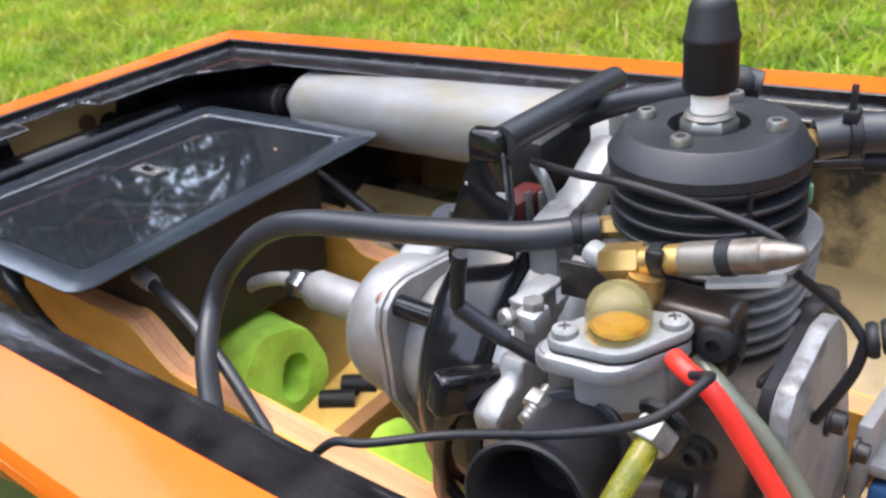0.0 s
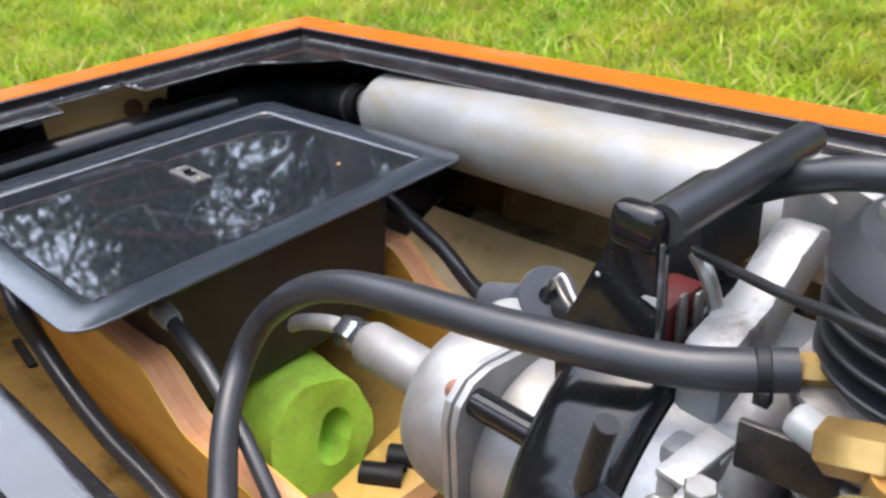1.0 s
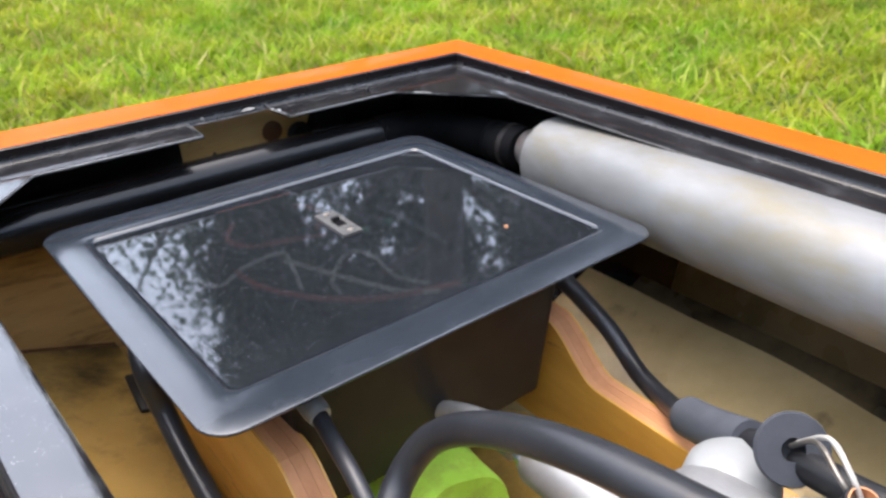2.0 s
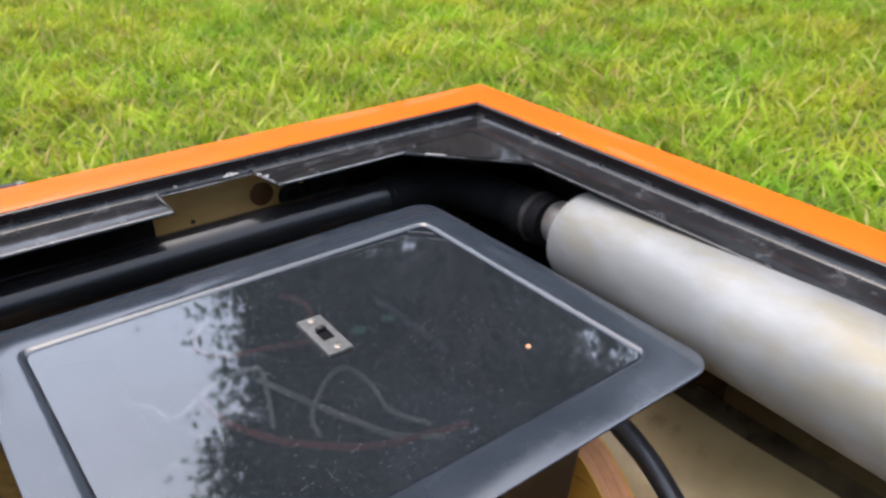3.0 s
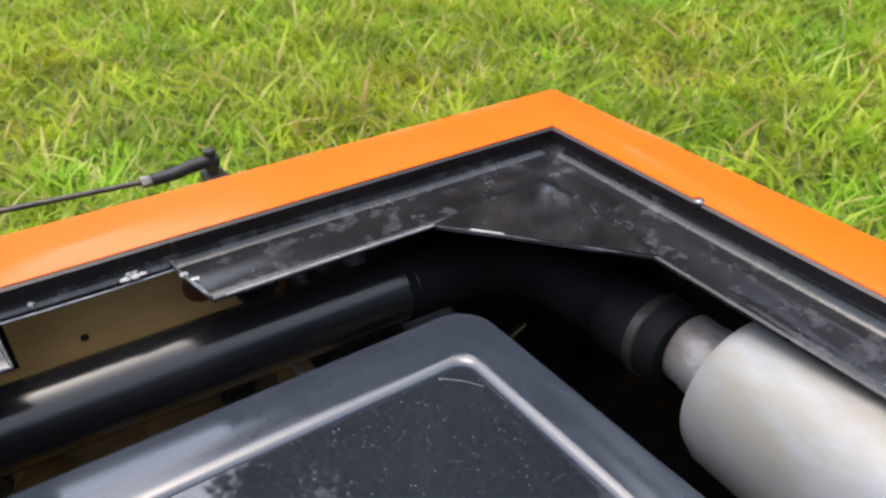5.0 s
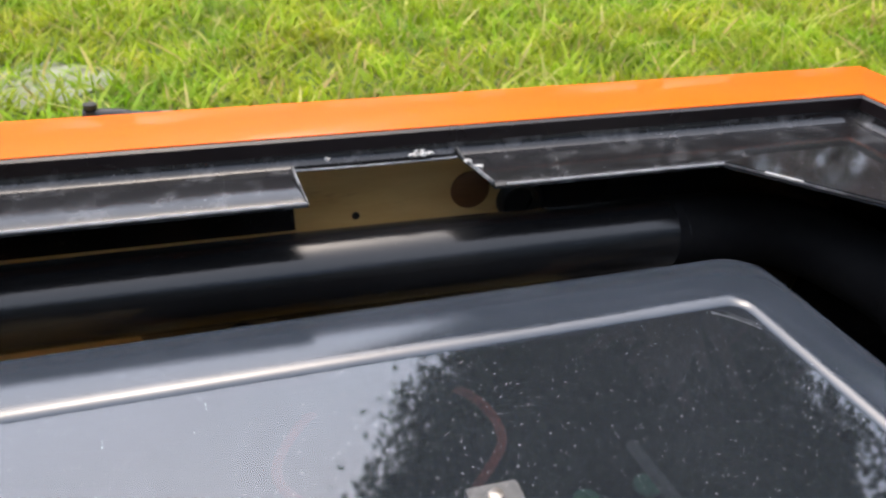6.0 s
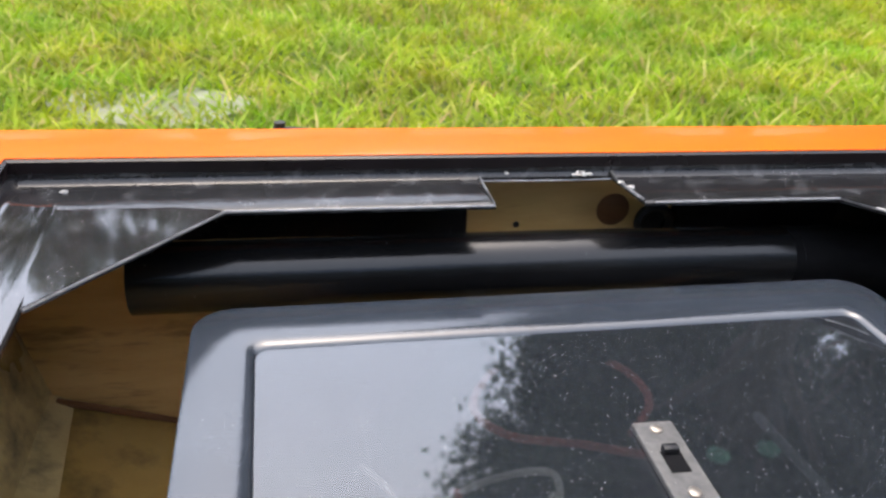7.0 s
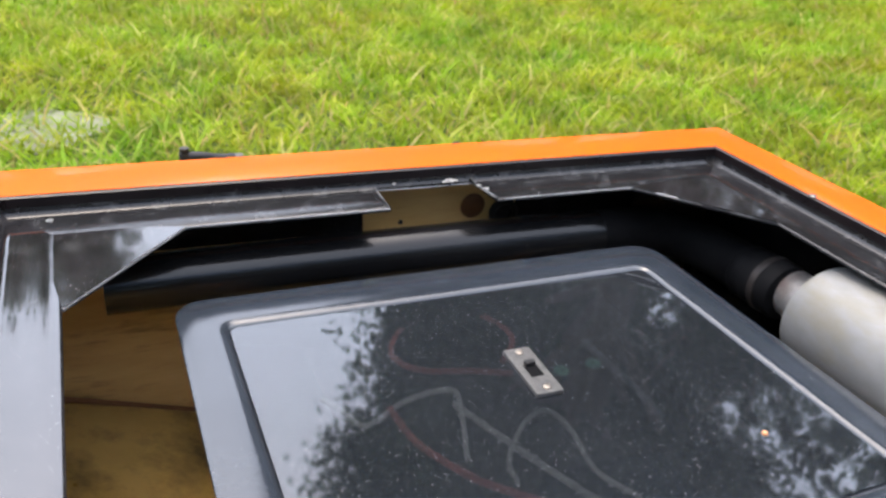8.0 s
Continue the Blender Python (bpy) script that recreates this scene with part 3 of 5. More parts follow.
part("worn_edge", tube([(-1.305, -0.012, -0.082), (-1.5, -0.014, -0.083), (-1.75, -0.012, -0.082)], 0.0032, 6), M_RAW, boat, "pale broken edge of the lip")
rng = random.Random(4)
for x, y, r in ((-1.405, -0.018, 0.012), (-1.43, -0.02, 0.010), (-1.385, -0.016, 0.009), (-1.412, 0.002, 0.008), (-1.40, 0.004, 0.006), (-1.655, 0.003, 0.006), (-1.275, -0.1, 0.010), (-1.29, -0.06, 0.009), (-2.98, -0.06, 0.009)):
    bm = bmesh.new()
    bmesh.ops.create_icosphere(bm, subdivisions=2, radius=r, matrix=Matrix.Translation((x, y, -0.062 if y > -0.05 else -0.074)) @ Matrix.Diagonal((1.3, 0.8, 0.5, 1)))
    for w in bm.verts:
        w.co += Vector((rng.uniform(-1, 1), rng.uniform(-1, 1), rng.uniform(-1, 1))) * 0.003
    part("filler_chip", bm, M_CHIP, boat, "pale filler chip in the black lip")
part("blemish", lathe((0.028, -0.62, -0.002), (0, 0, 1), [(0.018, 0), (0.012, 0.006), (0, 0.008)], 8), M_BLACK, boat, "black fleck on the orange edge")

# plywood rails that carry the engine, five plies each
def rail(x0, outline, label):
    r = None
    for k, (w, m) in enumerate(((0.010, M_RAILFACE), (0.036, M_PLY_PALE), (0.044, M_PLY_RED), (0.036, M_PLY_PALE), (0.010, M_RAILFACE))):
        x = x0 + sum((0.010, 0.036, 0.044, 0.036, 0.010)[:k])
        bm = prism(outline, lambda a, b, h, x=x: Vector((x + h, a, b)), w - 0.001, 0.0)
        if r is None:
            r = part("engine_rail", bm, m, boat, label, smooth=False)
        else:
            part("ply", bm, m, r, smooth=False)
    return r


def scooped(y_hi, z_hi, z_lo, bottom):
    pts = [(-0.62, z_hi - 0.25), (-0.80, z_hi), (y_hi, z_hi)]
    for k in range(1, 9):
        s = k / 8
        pts.append((y_hi - 0.34 * s, z_hi + (z_lo - z_hi) * (s * s * (3 - 2 * s))))
    return pts + [(-5.6, z_lo - 0.03), (-5.6, bottom), (-0.62, bottom)]


rail(-2.27, scooped(-1.86, -0.66, -0.865, -1.42), "plywood engine rail with a scooped top edge")
rail(-0.79, scooped(-1.66, -0.80, -1.02, -1.42), "plywood engine rail with a scooped top edge")
part("cross_frame", prism([(-2.12, -1.52), (-2.1, -1.47), (-1.75, -1.40), (-1.3, -1.36), (-0.82, -1.34), (-0.82, -1.5), (-1.3, -1.64), (-1.55, -1.74), (-1.8, -1.64)], lambda a, b, h: Vector((a, -2.62 - h - 0.1 * (a + 1.5), b)), 0.1, 0.008), M_WOOD, boat, "brown wooden cross frame")
bm = bmesh.new()
g = [[bm.verts.new((x, y, floor_z(x) + 0.004 + 0.004 * math.sin(3 * y + 5 * x))) for x in np.linspace(-2.13, -0.8, 14)] for y in np.linspace(0.15, -5.6, 24)]
for a, b in zip(g[:-1], g[1:]):
    for k in range(13):
        bm.faces.new((a[k], a[k + 1], b[k + 1], b[k]))
bmesh.ops.solidify(bm, geom=bm.faces[:], thickness=0.02)
part("bilge_floor", bm, M_FLOOR, boat, "amber resin-coated floor between the rails")
bm = bmesh.new()
g = [[bm.verts.new((x, y, -0.99 - 0.29 * (x + 3.2) / 0.94)) for x in np.linspace(-3.2 + 0.36 * tuck(y), -2.29, 6)] for y in np.linspace(0.17, -5.6, 16)]
for a, b in zip(g[:-1], g[1:]):
    for k in range(5):
        bm.faces.new((a[k], a[k + 1], b[k + 1], b[k]))
bmesh.ops.solidify(bm, geom=bm.faces[:], thickness=0.02)
part("side_floor", bm, M_TANFLOOR, boat, "stained tan side floor")

part("rubber_tab", block((-2.355, -0.4, -1.235), (0.05, 0.34, 0.03), 0.01, (0, 8, -5)), M_MATTRUBBER, boat, "short black rubber strip on the side floor")
part("resin_fillet", tube([(-3.2, 0.165, -0.985), (-3.0, 0.15, -1.03), (-2.8, 0.17, -1.11), (-2.3, 0.165, -1.265)], 0.013, 8), M_KNOT, boat, "dark dirty resin fillet")


def side_floor(x0, x1, y0, y1, mat, label, lift, ragged=0.0):
    """A sheet over the sloping floor, with an uneven inner edge where it is paint or soot."""
    bm = bmesh.new()
    g = []
    for y in np.linspace(y0, y1, 40 if ragged else 14):
        edge = x0 + ragged * (math.sin(2.3 * y) + 0.5 * math.sin(5.3 * y + 2.0))
        g.append([bm.verts.new((x, y, floor_z(x) + 0.03 + lift)) for x in np.linspace(edge, x1, 5)])
    for a, b in zip(g[:-1], g[1:]):
        for k in range(4):
            bm.faces.new((a[k], a[k + 1], b[k + 1], b[k]))
    bmesh.ops.solidify(bm, geom=bm.faces[:], thickness=0.02)
    part("side_floor", bm, mat, boat, label)


side_floor(-0.66, 0.16, 0.17, -5.6, M_GLASSFIBRE, "tan glass fibre side floor with soot", 0.0)
side_floor(SOOT_X, 0.12, -1.5, -4.3, M_SOOT_SHADE, "sooty band along the hull side", 0.003, 0.018)
side_floor(-0.655, 0.12, 0.165, -1.2, M_BLACK, "black painted stern corner floor", 0.006)
side_floor(SOOT_X, 0.12, -1.2, -1.5, M_BLACK, "black paint along the hull side", 0.003, 0.012)

# ---- radio box ----
LID = Matrix(((-0.9994, 0.035, 0, -1.542), (-0.035, -0.9994, 0, -1.229), (0, 0, 1, -0.291), (0, 0, 0, 1))) @ pose(0, 0, 0, 0, -0.6, 0)


def lid(a, b, h):
    return LID @ Vector((a * (0.985 if a < 0 else 1.0), b * (0.985 + 0.02 * a if b > 0 else 1.0), h))


radio = thing("radio_box", (-1.51, -1.2, -1.1), "black plastic radio box with a smoked clear lid panel", "radio box")


def ring_part(name, loops, mat, parent, label=""):
    """Rounded rectangular rings, (half length, half width, radius, height, and a shift of the centre), joined outside in."""
    bm = bmesh.new()
    rows = [[bm.verts.new(lid(a + (da[0][0] if da else 0.0), b + (da[0][1] if da else 0.0), h)) for a, b in rounded(hx, hy, r)] for hx, hy, r, h, *da in loops]
    for a, b in zip(rows[:-1], rows[1:]):
        for k in range(len(a)):
            j = (k + 1) % len(a)
            bm.faces.new((a[k], a[j], b[j], b[k]))
    return bm, rows


bm, rows = ring_part("", [(0.90, 0.70, 0.05, -0.028), (1.0, 0.84, 0.09, -0.022), (1.025, 0.861, 0.105, -0.015), (1.030, 0.866, 0.11, -0.008), (1.028, 0.864, 0.108, -0.003), (1.017, 0.853, 0.10, 0.0), (0.905, 0.707, 0.06, 0.0),
                          (0.900, 0.702, 0.055, -0.0006), (0.887, 0.688, 0.05, -0.0028), (0.875, 0.676, 0.045, -0.0085), (0.869, 0.669, 0.04, -0.016), (0.867, 0.667, 0.04, -0.024), (0.90, 0.70, 0.05, -0.028)], M_PLASTIC, radio)
bmesh.ops.remove_doubles(bm, verts=bm.verts, dist=0.0004)
part("lid_frame", bm, M_PLASTIC, radio, "grained black plastic flange", 30)
IN = (-0.031, -0.036)
bm, rows = ring_part("", [(0.92, 0.72, 0.06, -0.037), (0.915, 0.715, 0.06, -0.07), (0.67, 0.66, 0.06, -0.13, IN), (0.62, 0.61, 0.06, -0.78, IN), (0.59, 0.58, 0.04, -0.81, IN), (0.57, 0.56, 0.04, -0.785, IN), (0.64, 0.63, 0.05, -0.15, IN), (0.87, 0.66, 0.05, -0.09), (0.87, 0.665, 0.05, -0.0385)], M_TRAY, radio)
bm.faces.new(rows[4])
bm.faces.new(rows[5][::-1])
part("tray", bm, M_TRAY, radio, "deep black plastic tray", 30)
panel = part("panel", prism(rounded(0.865, 0.665, 0.035), lambda a, b, h: lid(a, b, h - 0.011), -0.011), M_PANEL, radio, "smoked clear panel, dusty and scratched", 20)
panel.visible_shadow = False
# the switch sits in the panel, askew
SW = LID @ Matrix.Translation((-0.027, -0.129, -0.011)) @ pose(0, 0, 0, 0, 0, 88.5)


def sw(a, b, h):
    return SW @ Vector((a, b, h))


switch = part("switch", prism(rounded(0.128, 0.049, 0.006), lambda a, b, h: sw(a, b, h), 0.016, 0.003), M_SWITCH, radio, "grey slide switch plate with worn paint")
part("slot", prism(rounded(0.034, 0.023, 0.004), lambda a, b, h: sw(a + 0.006, b, 0.0155 + h), 0.002), M_ELBOW, switch, "black slot")
part("slider", block(sw(-0.026, 0, 0.024), (0.022, 0.036, 0.018), 0.004, (0, 0, 88.5 + 182.0)), M_MATTRUBBER, switch, "black slider knob")
for s in (-1, 1):
    part("screw", lathe(sw(0.1 * s, 0, 0.016), (0, 0, 1), [(0.015, 0), (0.014, 0.004), (0.009, 0.006), (0, 0.007)], 14), M_NICKEL, switch, "small dull screw")
WIRES = ((M_WIRE_RED, 0.011, [(-0.02, -0.33), (-0.125, -0.455), (-0.096, -0.612), (0.058, -0.705), (0.234, -0.652), (0.352, -0.49), (0.293, -0.363), (0.123, -0.307), (-0.02, -0.25)]),
         (M_WIRE_GREY, 0.009, [(0.66, -0.30), (0.613, -0.225), (0.561, -0.129), (0.395, -0.213), (0.227, -0.222), (0.251, -0.087), (0.322, 0.114)]),
         (M_WIRE_GREY, 0.011, [(0.25, -0.15), (0.166, 0.073), (0.083, 0.274), (0.02, 0.40), (-0.1, 0.5)]),
         (M_WIRE_GREY, 0.009, [(0.22, 0.25), (0.195, 0.145), (0.068, 0.006), (-0.035, -0.027), (-0.059, 0.093), (-0.034, 0.277), (-0.1, 0.42)]),
         (M_WIRE_RED, 0.012, [(0.463, -0.19), (0.438, -0.007), (0.359, 0.152), (0.28, 0.253), (0.1, 0.4), (-0.2, 0.5)]),
         (M_WIRE_DIM, 0.013, [(-0.388, -0.36), (-0.396, -0.2), (-0.404, -0.06), (-0.398, 0.12)]))
WIRES = [(m, r, [(a - 0.031, b - 0.036, -0.13) for a, b in pts]) for m, r, pts in WIRES]
for m, r, pts in WIRES:
    part("wire", tube([lid(a, b, h) for a, b, h in pts], r, 8), m, radio, "thin wire inside the box")
for a, b in ((-0.436, -0.335), (-0.288, -0.329)):
    part("terminal", lathe(lid(a, b, -0.2), (0, 0, 1), [(0.03, 0), (0.03, 0.01), (0.018, 0.014), (0.018, 0.006)], 12), M_GREEN, radio, "small green terminal")
part("scratch", tube([lid(a, b, -0.0108) for a, b in ((-0.77, -0.652), (-0.815, -0.61), (-0.85, -0.56))], 0.0009, 6), M_RAW, panel, "fine pale scratch")
part("crumb", lathe(lid(-0.582, 0.371, -0.011), (0, 0, 1), [(0.010, 0), (0.008, 0.006), (0, 0.008)], 7), M_PLY_PALE, radio, "tan crumb on the panel")
part("servo", block(lid(-0.337, 0.09, -0.59), (0.5, 0.3, 0.36), 0.02), M_PLASTIC, radio, "dark servo case inside the box")
part("cable_gland", lathe((-2.13, -1.88, -0.462), (0.02, -1, -0.25), [(0.045, 0), (0.045, 0.08), (0.04, 0.11), (0.03, 0.11), (0.03, 0.05)], 18), M_CAP, radio, "worn metal cable gland")

# ---- exhaust ----
PIPE_D = Vector((-0.09, -1, 0.06)).normalized()
PIPE_0 = Vector((-0.105, -0.95, -0.373))
pipe = thing("exhaust_silencer", PIPE_0 + Vector((0, -1.2, -0.3)), "satin aluminium exhaust silencer can along the hull side", "exhaust silencer")
part("can", lathe(PIPE_0, PIPE_D, [(0.10, 0.0), (0.185, 0.004), (0.215, 0.02), (0.23, 0.06), (0.23, 2.9), (0.215, 2.95), (0.1, 2.97)], 64), M_ALU, pipe, "satin aluminium can with stains")
part("outlet_stub", lathe(PIPE_0 + PIPE_D * 0.01, -PIPE_D, [(0.105, 0.0), (0.105, 0.10), (0.11, 0.12), (0.105, 0.14), (0.105, 0.3)], 32), M_FIN, pipe, "stained metal outlet stub")
part("inlet_stub", lathe(PIPE_0 + PIPE_D * 2.95, PIPE_D, [(0.1, 0.0), (0.085, 0.1), (0.085, 0.4)], 32), M_CAST, pipe)
extube = thing("exhaust_tube", (-1.6, 0.0, -0.52), "glossy black exhaust tube lying along the transom", "exhaust tube")
part("tube", tube([(-2.83, -0.055, -0.372), (-2.2, -0.05, -0.37), (-1.4, -0.05, -0.368), (-0.62, -0.05, -0.375)], 0.112, 32, 8, bore=0.86), M_TUBE, extube, "glossy black pipe with an open end")
part("elbow", tube([(-0.66, -0.05, -0.3745), (-0.44, -0.045, -0.385), (-0.27, -0.07, -0.40), (-0.16, -0.17, -0.415), (-0.118, -0.35, -0.412), (-0.112, -0.55, -0.402), (-0.112, -0.76, -0.388)], 0.1135, 32, 8, bore=0.88), M_ELBOW, extube, "black rubber elbow")
part("cuff", lathe((-0.112, -0.50, -0.405), (0.0, -1, 0.065), [(0.117, 0), (0.124, 0.01), (0.125, 0.06), (0.122, 0.075), (0.126, 0.09), (0.127, 0.24), (0.122, 0.262), (0.112, 0.266)], 36), M_ELBOW, extube, "ribbed black rubber cuff")
part("clamp", lathe((-0.112, -0.685, -0.393), (0, 1, -0.065), [(0.126, 0), (0.131, 0.004), (0.131, 0.034), (0.126, 0.038)], 32), M_DARKSTEEL, extube, "dark band clamp")

# ---- drive coupling ----
AX = Vector((-1.47, 0, -0.775))


def shaft(y):
    return Vector((AX.x, y, AX.z))


coup = thing("drive_coupling", (-1.47, -2.9, -1.1), "turned aluminium drive coupling housing with a collet nut", "coupling")
part("bell", lathe(shaft(-3.14), (0, 1, 0), [(0.0, 0.0), (0.325, 0.0), (0.338, 0.012), (0.338, 0.14), (0.33, 0.2), (0.30, 0.265), (0.2, 0.315), (0.13, 0.36), (0.108, 0.42), (0.103, 0.5), (0.103, 0.78), (0.095, 0.80), (0.0, 0.80)], 64), M_TURNED, coup, "satin turned aluminium bell", 50)
part("lock_nut", hexagon(shaft(-2.34), (0, 1, 0), 0.082, 0.055, phase=0.2), M_BLUED, coup, "polished steel lock nut")
part("collet_nut", hexagon(shaft(-2.275), (0, 1, 0), 0.078, 0.1, phase=0.5), M_BLUED, coup, "polished steel collet nut")


def on_bolt_circle(a, r, y):
    return Vector((AX.x + r * math.cos(radians(a)), y, AX.z + r * math.sin(radians(a))))


tri_out = []
for a0 in (130, 250, 10):
    for da in (-14, -5, 5, 14):
        tri_out.append(((0.5 if abs(da) < 10 else 0.47) * math.cos(radians(a0 + da)), (0.5 if abs(da) < 10 else 0.47) * math.sin(radians(a0 + da))))
    tri_out.append((0.40 * math.cos(radians(a0 + 60)), 0.40 * math.sin(radians(a0 + 60))))
for y in (-3.215, -3.255):
    part("mounting_plate", prism(tri_out, lambda a, b, h, y=y: Vector((AX.x + a, y + h, AX.z + b)), 0.028, 0.004), M_TURNED, coup, "bright triangular mounting plate")
part("drum", lathe(shaft(-3.62), (0, 1, 0), [(0.34, 0), (0.34, 0.15), (0.32, 0.16), (0.32, 0.19), (0.34, 0.2), (0.34, 0.36)], 48), M_TURNED, coup, "turned drum behind the plate")
for a0 in (130, 250, 10):
    part("standoff", lathe(on_bolt_circle(a0, 0.44, -3.62), (0, 1, 0), [(0.048, 0), (0.048, 0.365)], 20), M_ENAMEL, coup, "black standoff pillar")
    part("screw", lathe(on_bolt_circle(a0, 0.44, -3.187), (0, 1, 0), [(0.034, 0), (0.034, 0.035), (0.028, 0.045), (0, 0.046)], 16), M_COPPER, coup, "rusty screw head")
flex = thing("drive_cable", (-1.5, -1.9, -1.2), "flexible drive cable in a pale sheath", "drive cable")
part("sheath", tube([(-1.47, -2.2, -0.775), (-1.48, -2.08, -0.778), (-1.5, -1.85, -0.86), (-1.52, -1.55, -1.05), (-1.53, -1.0, -1.35), (-1.53, -0.2, -1.5)], 0.038, 14), M_NYLON, flex, "pale nylon sheath")

# ---- loose foam and clips in the bilge ----
def noodle(y0, y1, x, z, r, label, yaw=0.0):
    t = thing("foam_noodle", (x, 0.5 * (y0 + y1), z - r), label, "foam float")
    bm = bmesh.new()
    rr = random.Random(int(abs(y0) * 100))
    seg = 40
    rows = []
    for rad, y in ((0.28, y0 + 0.26), (0.30, y0 + 0.1), (0.315, y0), (0.97, y0), (1.0, y0 + 0.03), (0.99, y0 + 0.2), (1.01, y0 + 0.35), (1.0, 0.5 * (y0 + y1)), (0.99, y1 - 0.03), (0.92, y1)):
        row = []
        for k in range(seg):
            a = 2 * math.pi * k / seg
            flat = 1.0 / max(abs(math.cos((a + 0.25) % (math.pi / 3) - math.pi / 6)), 0.955) * 0.97 if rad > 0.5 else (1.12 + 0.34 * math.cos(2 * (a - 0.8)))
            q = rad * r * flat * (1 + rr.uniform(-0.018, 0.018))
            row.append(bm.verts.new((x + q * math.cos(a) + (y - y0) * yaw + (0.2 * r if rad < 0.5 else 0), y + (0.05 * math.sin(a) if rad > 0.3 and y < y0 + 0.05 else 0), z + q * math.sin(a) - (0.08 * r if rad < 0.5 else 0))))
        rows.append(row)
    for a, b in zip(rows[:-1], rows[1:]):
        for k in range(seg):
            bm.faces.new((a[k], a[(k + 1) % seg], b[(k + 1) % seg], b[k]))
    bm.faces.new(rows[0])
    bm.faces.new(rows[-1])
    part("foam", bm, M_FOAM, t, "", 40)
    return t


noodle(-2.02, -1.0, -1.57, -1.42, 0.30, "lime green foam noodle with a hole, under the box", 0.05)
noodle(-3.35, -2.80, -1.55, -1.55, 0.18, "lime green foam noodle offcut behind the cross frame", -0.1)
wood = thing("wood_block", (-1.5, -2.42, -1.6), "pale wooden block on the boat floor", "wood block")
part("block", prism([(-1.8, -2.6), (-1.75, -2.3), (-1.2, -2.2), (-1.15, -2.62)], lambda a, b, h: Vector((a, b, -1.70 + h)), 0.27, 0.01), M_FLOOR, wood)
for n_clip, (x, y) in enumerate(((-1.545, -2.42), (-1.385, -2.43))):
    c = thing("rubber_clip", (x, y, -1.43), "split length of black rubber tubing", "rubber clip", "rubber clips")
    bm = bmesh.new()
    rows = []
    for s in (-0.10, 0.10):
        row = []
        for rad in (0.06, 0.046):
            for k in range(13):
                a = radians(-10 + 200 * (k if rad > 0.05 else 12 - k) / 12)
                row.append(bm.verts.new(pose(x, y, -1.425, 0, 0, -58) @ Vector((s, rad * math.cos(a), rad * math.sin(a)))))
        rows.append(row)
    for k in range(26):
        bm.faces.new((rows[0][k], rows[0][(k + 1) % 26], rows[1][(k + 1) % 26], rows[1][k]))
    bm.faces.new(rows[0])
    bm.faces.new(rows[1])
    part("sleeve", bm, M_MATTRUBBER, c)

# ---- hoses and cables ----
def hose(name, pts, r, mat, label, category="hose", bore=0.0, n=10):
    t = thing(name, pts[len(pts) // 2], label, category)
    part("tube", tube(pts, r, 18, n, bore), mat, t)
    return t


cool = hose("cooling_hose", [(-1.712, -4.175, 0.105), (-1.841, -3.968, 0.091), (-1.945, -3.61, 0.08), (-2.004, -2.965, -0.010), (-1.958, -2.46, -0.325), (-2.055, -2.345, -0.535), (-2.239, -2.496, -0.65), (-2.442, -2.794, -0.70), (-2.639, -3.089, -0.754), (-2.83, -3.38, -0.86)],
            0.049, M_RUBBER, "black rubber cooling hose looping from the engine", "hose")
part("zip_tie", lathe((-1.74, -4.13, 0.1015), (-0.53, 0.845, -0.058), [(0.049, 0), (0.0545, 0.004), (0.0545, 0.03), (0.049, 0.034)], 24), M_MATTRUBBER, cool, "black cable tie")
part("tie_head", block((-1.782, -4.14, 0.06), (0.03, 0.035, 0.04), 0.004), M_MATTRUBBER, cool)
hose("antenna_cable", [(-2.128, -1.95, -0.48), (-2.135, -2.05, -0.515), (-2.16, -2.279, -0.573), (-2.208, -2.559, -0.693), (-2.265, -2.816, -0.84), (-2.31, -3.03, -0.985)], 0.03, M_RUBBER, "thin black cable from the radio box", "cable")
fl = hose("fuel_line", [(-2.42, -1.05, -0.42), (-2.49, -1.3, -0.5), (-2.465, -1.36, -0.7), (-2.46, -1.601, -0.831), (-2.456, -1.914, -0.914), (-2.43, -2.244, -1.0), (-2.45, -2.7, -1.1)], 0.042, M_RUBBER, "black rubber line under the box flange", "hose")
hose("battery_cable", [(-0.66, -1.35, -0.56), (-0.62, -1.55, -0.66), (-0.52, -1.80, -0.88), (-0.545, -2.053, -1.02), (-0.72, -2.403, -0.93), (-1.03, -2.66, -0.64)], 0.045, M_RUBBER, "black cable along the hull side", "cable")
sock = thing("cable_socket", (-1.15, -2.8, -0.6), "grey rubber cable socket with a grommet ring", "connector")
part("boot", tube([(-0.965, -2.60, -0.69), (-1.05, -2.76, -0.60), (-1.12, -2.93, -0.505)], 0.075, 20), M_GREYRUBBER, sock, "grey rubber boot")
part("tail", tube([(-1.11, -2.9, -0.52), (-1.17, -3.1, -0.43), (-1.19, -3.4, -0.38), (-1.15, -3.7, -0.3)], 0.05, 16), M_MATTRUBBER, sock)
part("ring", lathe((-1.19, -3.085, -0.38), (-0.55, -0.65, 0.55), [(0.035, 0), (0.105, 0), (0.11, 0.012), (0.105, 0.028), (0.035, 0.028), (0.035, 0.0)], 28), M_GREYRUBBER, sock, "grey rubber washer")
part("cup", lathe((-1.365, -3.36, -0.29), (-0.2, -0.3, 0.9), [(0.036, -0.1), (0.046, 0), (0.048, 0.04), (0.046, 0.045), (0.04, 0.045), (0.037, 0.0), (0, 0.0)], 24), M_MATTRUBBER, sock, "black rubber cup")
